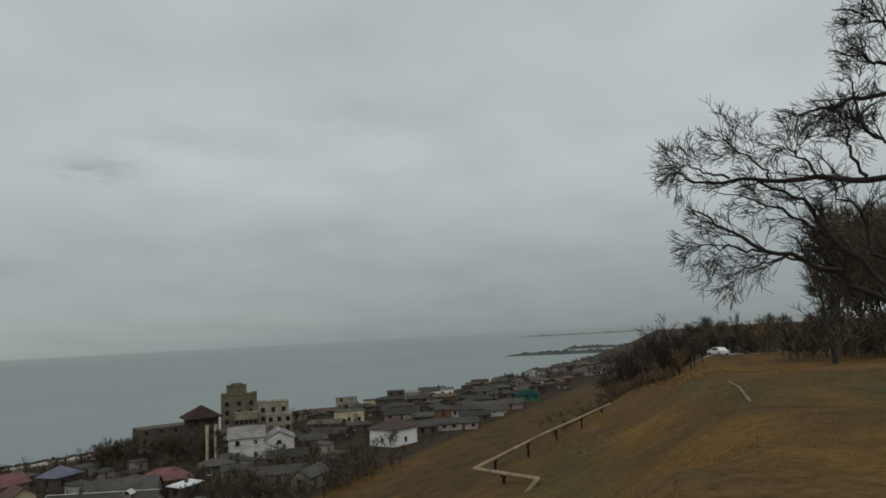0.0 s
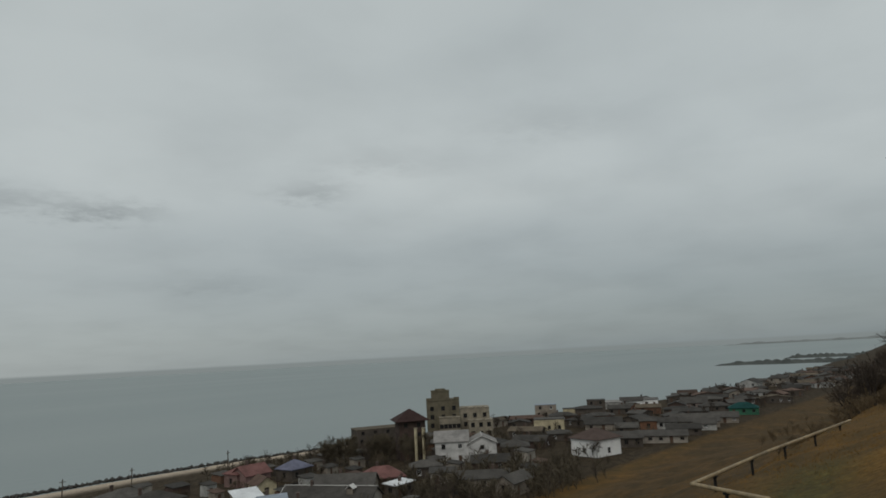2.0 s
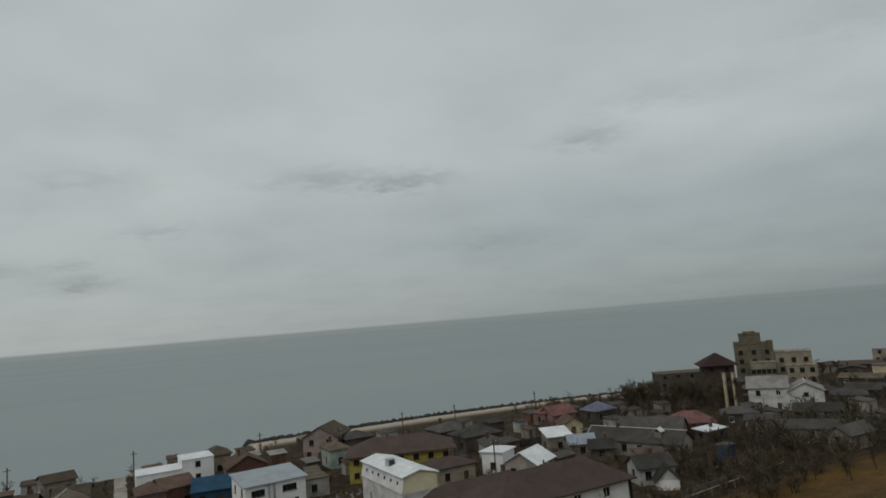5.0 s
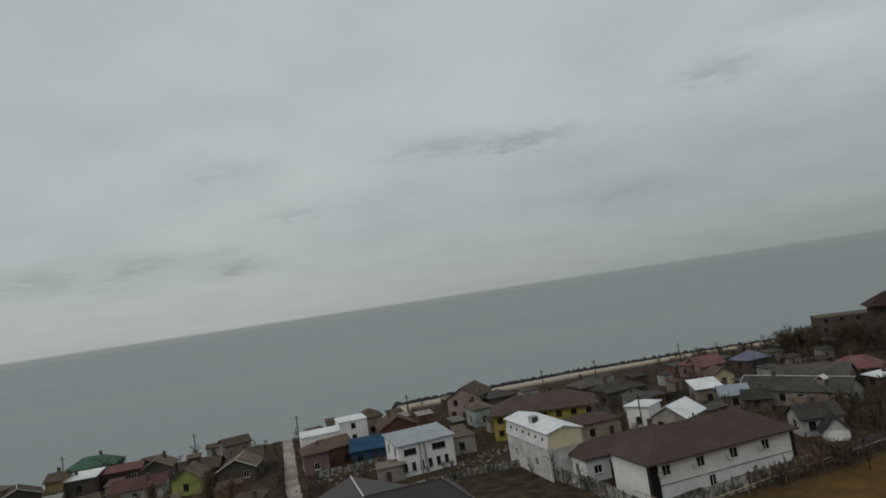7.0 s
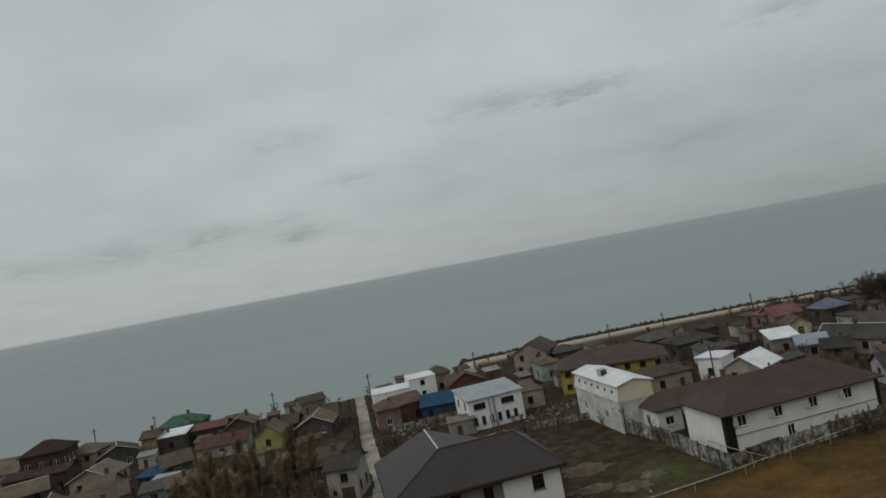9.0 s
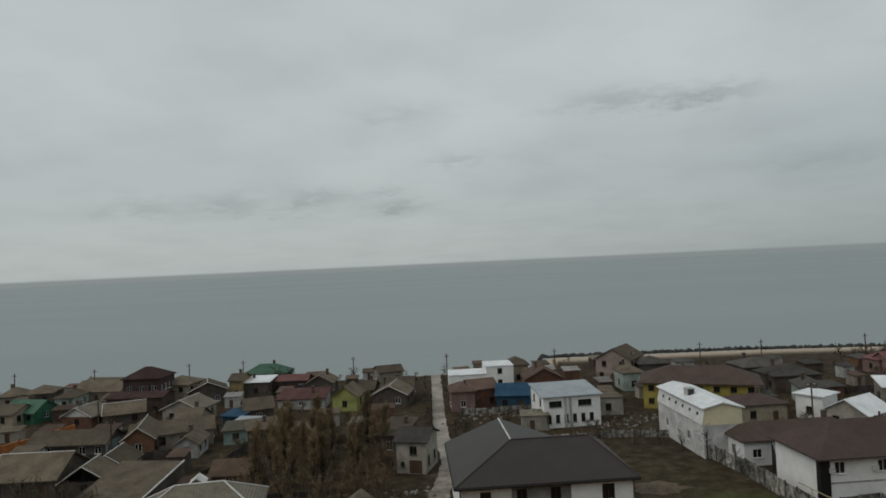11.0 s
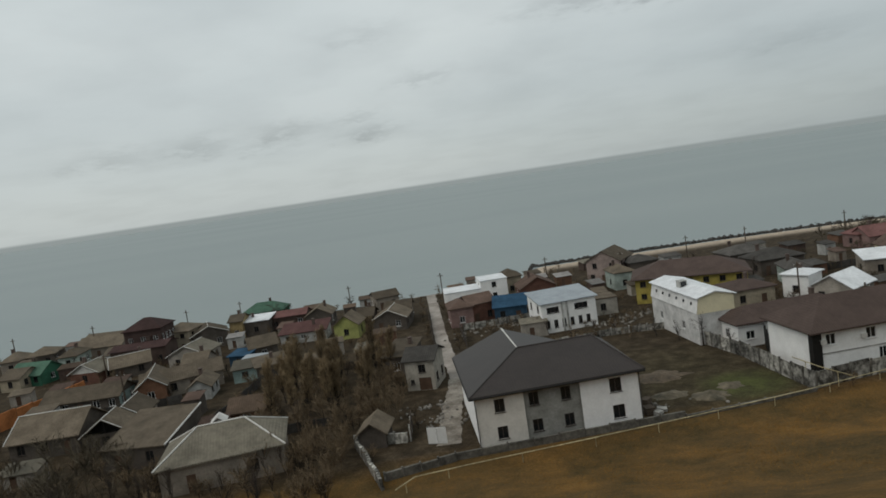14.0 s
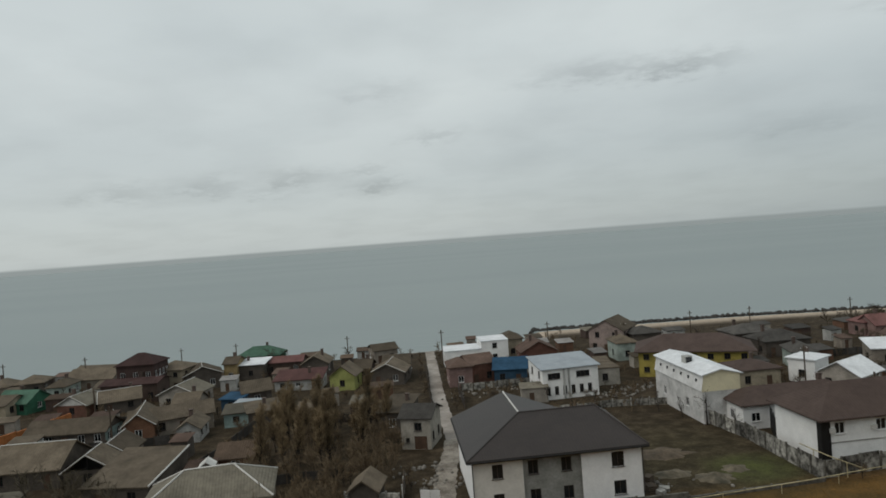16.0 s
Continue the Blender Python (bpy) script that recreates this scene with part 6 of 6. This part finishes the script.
# on the edge of the plateau
for x, y, s in ((104, 5, 1.1), (112, 4, 1.1), (110, 0.5, 1.25), (107, -1.0, 1.2), (118, -4, 0.9), (122, -6, 0.9), (113, 8, 1.0), (101, 7, 0.9), (108, 0.7, 1.7), (111, -1.0, 1.6), (106, 3.0, 1.35), (104, 5.0, 1.2), (109, 6.5, 1.3), (116, 2.0, 1.5), (140, -12, 1.0), (146, -8, 1.0)):
    plant(TREES, x, y, s, rg.uniform(0, 360))
for x, y, s in ((107.0, 8.4, 1.66), (113.1, 6.7, 1.69), (109.2, 4.2, 1.58), (115.3, 2.2, 1.54), (111.4, -0.2, 1.64), (116.3, -2.2, 1.54), (119.3, -4.6, 1.09), (119.2, 5.9, 1.71), (107.3, 1.0, 1.49)):
    plant(FAR_TREES, x, y, s, rg.uniform(0, 360))
spots = []
for _ in range(40):
    a, far = radians(rg.uniform(11.5, 26.0)), rg.uniform(66, 105)
    x, y = 3.4 + far * math.cos(a), -0.4 - far * math.sin(a)
    spots.append((x, y, (far * 0.135 + 3.8) / 8.0 * rg.uniform(0.85, 1.1), rg.uniform(0, 6)))
thicket("plateau_wood", WOOD_TREE, spots, "dense dark bare wood at the back of the plateau", TWIG_D, 0.026)
spots = []
for _ in range(90):
    a, far = radians(rg.uniform(8.5, 26.0)), rg.uniform(62, 84)
    spots.append((3.4 + far * math.cos(a), -0.4 - far * math.sin(a), rg.uniform(1.3, 2.2) + 0.5 * (a > 0.2), rg.uniform(0, 6)))
thicket("wood_undergrowth", LITE_SHRUB, spots, "dark brown tangled undergrowth before the wood", TWIG_D, 0.03)
plant(TREES, 131.5, -13.9, 1.55, 100)
plant(TREES, 61.7, -12.9, 1.3, 40)
spots = []
for _ in range(20):
    x = rg.uniform(170, 260)
    spots.append((x, -x * rg.uniform(-0.02, 0.20) - 3, rg.uniform(0.9, 1.4), rg.uniform(0, 6)))
for _ in range(9):
    x = rg.uniform(98, 122)
    spots.append((x, rg.uniform(0.5, 9.5), rg.uniform(0.65, 1.0), rg.uniform(0, 6)))
back = []
for k in range(34):
    back.append((146 + rg.uniform(-4, 14), 5 - 1.25 * k + rg.uniform(-1, 1), rg.uniform(0.75, 1.1), rg.uniform(0, 6)))
thicket("back_wood", WOOD_TREE, back, "dark belt of bare trees behind the plateau track", TWIG_D, 0.03)
thicket("edge_wood", LITE_TREE, spots, "bare trees along the far edge of the plateau", TWIG, 0.026)
spots = []
for k in range(90):
    spots.append((140 + rg.uniform(-2, 22), 6 - 0.5 * k + rg.uniform(-1, 1), rg.uniform(2.0, 3.2), rg.uniform(0, 6)))
thicket("back_undergrowth", LITE_SHRUB, spots, "dark undergrowth below the belt of trees", TWIG_D, 0.032)
spots = []
for _ in range(60):
    x = rg.uniform(95, 150)
    spots.append((x, -x * rg.uniform(0.10, 0.30) - 3, rg.uniform(1.4, 2.4), rg.uniform(0, 6)))
for _ in range(80):
    x, y = rg.uniform(60, 260), rg.uniform(-6, 38)
    if 0.03 < y / x < 0.20 and x > 85:
        spots.append((x, y, rg.uniform(0.8, 1.6), rg.uniform(0, 6)))
for _ in range(150):
    x = rg.uniform(84, 120)
    spots.append((x, x * rg.uniform(-0.01, 0.15), rg.uniform(0.45, 1.0), rg.uniform(0, 6)))
for _ in range(34):
    spots.append((rg.uniform(98, 122), rg.uniform(-3, 9), rg.uniform(1.1, 2.0), rg.uniform(0, 6)))
thicket("slope_scrub", FINE_SHRUB, spots, "dense brown leafless scrub on the slope", TWIG_S, 0.02)


# ---------------------------------------------------------------- the spreading tree beside the viewpoint
def big_tree():
    rnd = random.Random(91)
    base = new("tree")
    base.matrix_basis = pose(21.5, -8.6, gz(21.5, -8.6))
    tagged(base, "large bare spreading tree with black tangled branches", "tree")
    trunk = [Vector((0, 0, -0.4)), Vector((0.05, -0.05, 1.0)), Vector((0.0, 0.1, 2.2)), Vector((-0.1, 0.3, 4.0)), Vector((0.1, 0.2, 6.5)), Vector((-0.1, 0.5, 9.0)), Vector((0.2, 0.6, 12.0))]
    v, f, cv, cf = [], [], [], []
    tube(v, f, trunk, [0.46, 0.36, 0.33, 0.28, 0.2, 0.13, 0.05], 9)
    spec = [(14, 1.05, 0.13, 0.02, 0.62), (6, 0.6, 0.15, 0.02, 0.62), (4, 0.36, 0.18, 0.02, 0.7)]

    def limb(r, *keys):
        """A crooked limb through the keys, in metres from the foot of the trunk, with its twigs."""
        keys = [Vector(k) for k in keys]
        pts = []
        for a, b in zip(keys, keys[1:]):
            for i in range(4):
                p = a.lerp(b, i / 4)
                pts.append(p + Vector((rnd.gauss(0, 0.05), rnd.gauss(0, 0.05), rnd.gauss(0, 0.05))))
        pts.append(keys[-1])
        n = len(pts)
        tube(v, f, pts, [max(0.72 * r * (1 - 0.85 * i / (n - 1)), 0.012) for i in range(n)], 7)
        out = []
        sprout(rnd, pts[:-3], r * 0.42, 0, out, spec)
        for q, rr_, level in out:
            m = len(q)
            tube(v if level == 0 else cv, f if level == 0 else cf, q, [max(rr_ * (1 - 0.75 * i / (m - 1)), 0.006) for i in range(m)], 5 if level == 0 else 3)

    limb(0.15, trunk[3], (0.37, 2.6, 5.65), (0.24, 4.08, 5.86), (0.02, 5.66, 5.97), (-0.15, 6.92, 6.07), (-0.31, 7.53, 6.1))
    limb(0.05, Vector((0.15, 5.19, 5.94)), (0.11, 5.55, 6.43), (0.08, 6.11, 7.08), (-0.01, 6.18, 7.43))
    limb(0.05, Vector((-0.01, 6.21, 6.08)), (-0.05, 6.82, 6.36), (-0.12, 7.36, 6.54), (-0.21, 7.77, 6.78))
    limb(0.14, trunk[2], (0.75, 2.84, 3.03), (0.59, 3.83, 4.26), (0.42, 4.44, 5.34), (0.2, 5.48, 5.88), (0.08, 6.11, 5.77))
    limb(0.14, trunk[2], (-0.01, 3.09, 2.51), (-0.29, 4.46, 3.59), (-0.58, 5.69, 4.08), (-0.87, 6.7, 4.72), (-1.12, 7.38, 5.25))
    limb(0.05, Vector((-0.57, 5.75, 4.11)), (-0.69, 6.47, 4.15), (-0.84, 7.06, 4.26), (-0.91, 7.52, 4.09))
    limb(0.05, Vector((-0.36, 4.6, 3.64)), (-0.4, 5.56, 3.79), (-0.51, 6.21, 3.55), (-0.58, 6.52, 3.3))
    limb(0.09, Vector((0.59, 3.83, 4.16)), (0.5, 4.32, 4.54), (0.38, 5.35, 5.34), (0.23, 6.61, 5.82))
    limb(0.1, trunk[2], (1.18, 2.9, 3.85), (1.18, 2.9, 4.91), (1.14, 3.52, 5.52), (1.16, 3.62, 5.94))
    limb(0.12, trunk[4], (0.48, 2.28, 7.83), (0.24, 3.23, 7.72), (0.17, 4.23, 7.57), (0.05, 4.62, 7.58))
    limb(0.1, trunk[4], (0.54, 2.15, 8.68), (0.41, 2.73, 8.88), (0.3, 3.48, 9.19))
    limb(0.1, trunk[5], (0.89, 1.93, 9.82), (0.8, 2.32, 10.11), (0.73, 3.13, 10.46))
    limb(0.07, Vector((0.39, 3.05, 5.73)), (0.35, 3.27, 6.58), (0.25, 3.29, 7.08), (0.24, 3.64, 7.34))
    limb(0.09, trunk[4], (0.8, 2.32, 6.7), (0.73, 2.77, 7.16), (0.57, 2.93, 8.28), (0.53, 3.18, 8.47))
    limb(0.06, Vector((0.24, 4.08, 5.86)), (0.1, 4.37, 6.37), (0.07, 4.71, 6.69), (0.04, 5.14, 6.66))
    limb(0.13, trunk[3], (-2.11, 1.09, 5.75), (-3.4, 0.72, 6.46), (-4.39, -0.03, 6.63))
    limb(0.1, trunk[5], (-1.17, -0.42, 11.61), (-1.81, -1.58, 12.45), (-2.35, -2.41, 14.69))
    mesh_object("trunk", v, f, BARK, base)
    mesh_object("crown", cv, cf, BARK, base, "tangle of fine black twigs")


big_tree()


# ---------------------------------------------------------------- parked car
def parked_car(x, y, rot):
    base = new("car")
    base.matrix_basis = pose(x, y, gz(x, y) + 0.02, 0, 0, rot)
    tagged(base, "white parked saloon car beside the plateau track", "car")
    prof = [(-2.15, 0.35), (-2.18, 0.75), (-1.95, 0.92), (-1.45, 0.98), (-0.85, 1.42), (0.45, 1.45), (1.15, 1.0), (2.0, 0.86), (2.18, 0.6), (2.15, 0.35)]
    bm = bmesh.new()
    L = [bm.verts.new((px, -0.84, pz)) for px, pz in prof]
    R = [bm.verts.new((px, 0.84, pz)) for px, pz in prof]
    for i in range(len(prof)):
        j = (i + 1) % len(prof)
        bm.faces.new((L[i], L[j], R[j], R[i]))
    bm.faces.new(L[::-1])
    bm.faces.new(R)
    bmesh.ops.bevel(bm, geom=bm.edges[:], offset=0.05, segments=2, affect="EDGES")
    part("body", bm, CAR_W, base)
    for s in (-0.85, 0.85):
        bm = bmesh.new()
        bm.faces.new([bm.verts.new((px, s, pz)) for px, pz in ((-1.3, 1.0), (-0.8, 1.36), (0.4, 1.38), (1.0, 1.02))])
        bmesh.ops.solidify(bm, geom=bm.faces[:], thickness=0.02)
        part("side_window", bm, GLASS, base)
    for wx in (-1.35, 1.35):
        for s in (-0.78, 0.78):
            bm = bmesh.new()
            bmesh.ops.create_cone(bm, cap_ends=True, segments=20, radius1=0.32, radius2=0.32, depth=0.2, matrix=Matrix.Translation((wx, s, 0.32)) @ Matrix.Rotation(math.pi / 2, 4, "X"))
            wheel = part("wheel", bm, TYRE, base)
            bm = bmesh.new()
            bmesh.ops.create_cone(bm, cap_ends=True, segments=14, radius1=0.18, radius2=0.18, depth=0.22, matrix=Matrix.Translation((wx, s, 0.32)) @ Matrix.Rotation(math.pi / 2, 4, "X"))
            part("rim", bm, STEEL, wheel)
    for s in (-0.6, 0.6):
        bm = bmesh.new()
        box(bm, -2.2, -2.12, s - 0.16, s + 0.16, 0.66, 0.8)
        part("headlight", bm, STEEL, base)


parked_car(131.5, -9.3, 32)


# ---------------------------------------------------------------- yard clutter
def soil_mound(x, y, r, h, mat, label):
    verts, faces = [], []
    for i in range(9):
        for k in range(28):
            t = i / 8
            a = 2 * math.pi * k / 28
            rr_ = r * t * (1 + 0.55 * noise.noise(Vector((math.cos(a) * 2.2 + x, math.sin(a) * 2.2, t))))
            px, py = x + rr_ * math.cos(a), y + 0.7 * rr_ * math.sin(a)
            z = h * (1 - t) ** 0.7 * (1 + 0.5 * noise.noise(Vector((px * 0.9, py * 0.9, 1))))
            verts.append((px, py, gz(px, py) - 0.04 + max(z, 0)))
            if i:
                o = 28 * (i - 1)
                faces.append((o + k, o + (k + 1) % 28, o + 28 + (k + 1) % 28, o + 28 + k))
    tagged(mesh_object("soil_mound", verts, faces, mat, smooth_faces=True), label, "soil mound")


SOIL = material("pale_soil", (0.15, 0.125, 0.088), tone=(0.05, 0.045, 0.03), grain=3, blotch=0.7, vary=0.3, bump=0.06)
soil_mound(36.5, 72.6, 1.7, 0.5, SOIL, "small heap of pale soil beside the panel fence")
soil_mound(33.0, 70.6, 2.4, 0.6, SOIL, "low heap of pale soil in the empty yard")
soil_mound(29.0, 73.0, 2.2, 0.45, SOIL, "flat heap of pale soil and weeds")
soil_mound(31.0, 80.0, 3.6, 0.35, material("brown_soil", (0.12, 0.09, 0.06), grain=3, vary=0.35, bump=0.06), "low heap of dark brown soil")
for k, (x, y, w, d, h) in enumerate(((24.6, 68.6, 1.0, 1.2, 0.9), (25.3, 67.6, 0.8, 0.8, 0.6), (25.0, 70.2, 1.2, 0.8, 1.3), (26.2, 68.8, 0.9, 1.1, 0.4), (24.5, 71.6, 1.1, 1.0, 0.7))):
    crate = new("crate")
    crate.matrix_basis = pose(x, y, gz(x, y), 0, 0, k * 23)
    tagged(crate, "pale wooden crate of building material beside the house", "crate")
    for i in range(4):
        bm = bmesh.new()
        z = h * i / 4
        box(bm, -w / 2, w / 2, -d / 2, d / 2, z, z + h / 4 - 0.04)
        part("layer", bm, CONCRETE if k % 2 else WOOD, crate)

# ---------------------------------------------------------------- dry grass
def grass():
    r = np.random.RandomState(9)
    # more of it near the viewpoint and along the lower slope
    x = np.concatenate([3 + 60 * r.rand(15000) ** 1.5, r.uniform(30, 150, 15000), r.uniform(-12, 110, 36000)])
    y = np.concatenate([r.uniform(-1, 1, 15000) * (2.5 + 0.28 * x[:15000]), r.uniform(-22, 45, 15000), 67 - 31 * r.rand(36000) ** 1.3])
    keep = (np.hypot(x - 1, y) > 4.0) & (y < np.where(x < 43, 64.6, 66.6))
    trail = (np.abs(y + 2.4) < 0.35) & (x > 16) & (x < 30)
    keep &= ~trail
    x, y = x[keep], y[keep]
    dens = np.array([noise.noise(Vector((a * 0.16, b * 0.16, 0))) for a, b in zip(x, y)])
    pick = dens > r.uniform(-0.7, 0.35, len(x))
    x, y, dens = x[pick], y[pick], dens[pick]
    z = ground_z(x, y)
    far = np.clip(np.hypot(x, y) / 45, 0.45, 1.3)
    verts, faces = [], []
    for k in range(3):
        a = r.uniform(0, 2 * np.pi, len(x))
        h = r.uniform(0.05, 0.18, len(x)) * (1 + 0.6 * dens) * far
        w = 0.010 * far * r.uniform(0.7, 1.5, len(x))
        lean = r.uniform(0.08, 0.4, len(x)) * far
        bx, by = x + r.normal(0, 0.07, len(x)), y + r.normal(0, 0.07, len(x))
        dx, dy = np.cos(a), np.sin(a)
        p0 = np.stack([bx - dy * w, by + dx * w, z - 0.03], -1)
        p1 = np.stack([bx + dy * w, by - dx * w, z - 0.03], -1)
        p2 = np.stack([bx + dx * lean, by + dy * lean, z + h], -1)
        o = len(verts) * 0 + k * 3 * len(x)
        verts.append(np.stack([p0, p1, p2], 1).reshape(-1, 3))
        idx = np.arange(len(x)) * 3 + o
        faces.append(np.stack([idx, idx + 1, idx + 2], -1))
    ob = mesh_object("dry_grass", np.concatenate(verts).tolist(), np.concatenate(faces).tolist(), ground_material(blades=True))
    tagged(ob, "tufts of tall dry brown grass on the slope", "grass", kind="stuff")


grass()
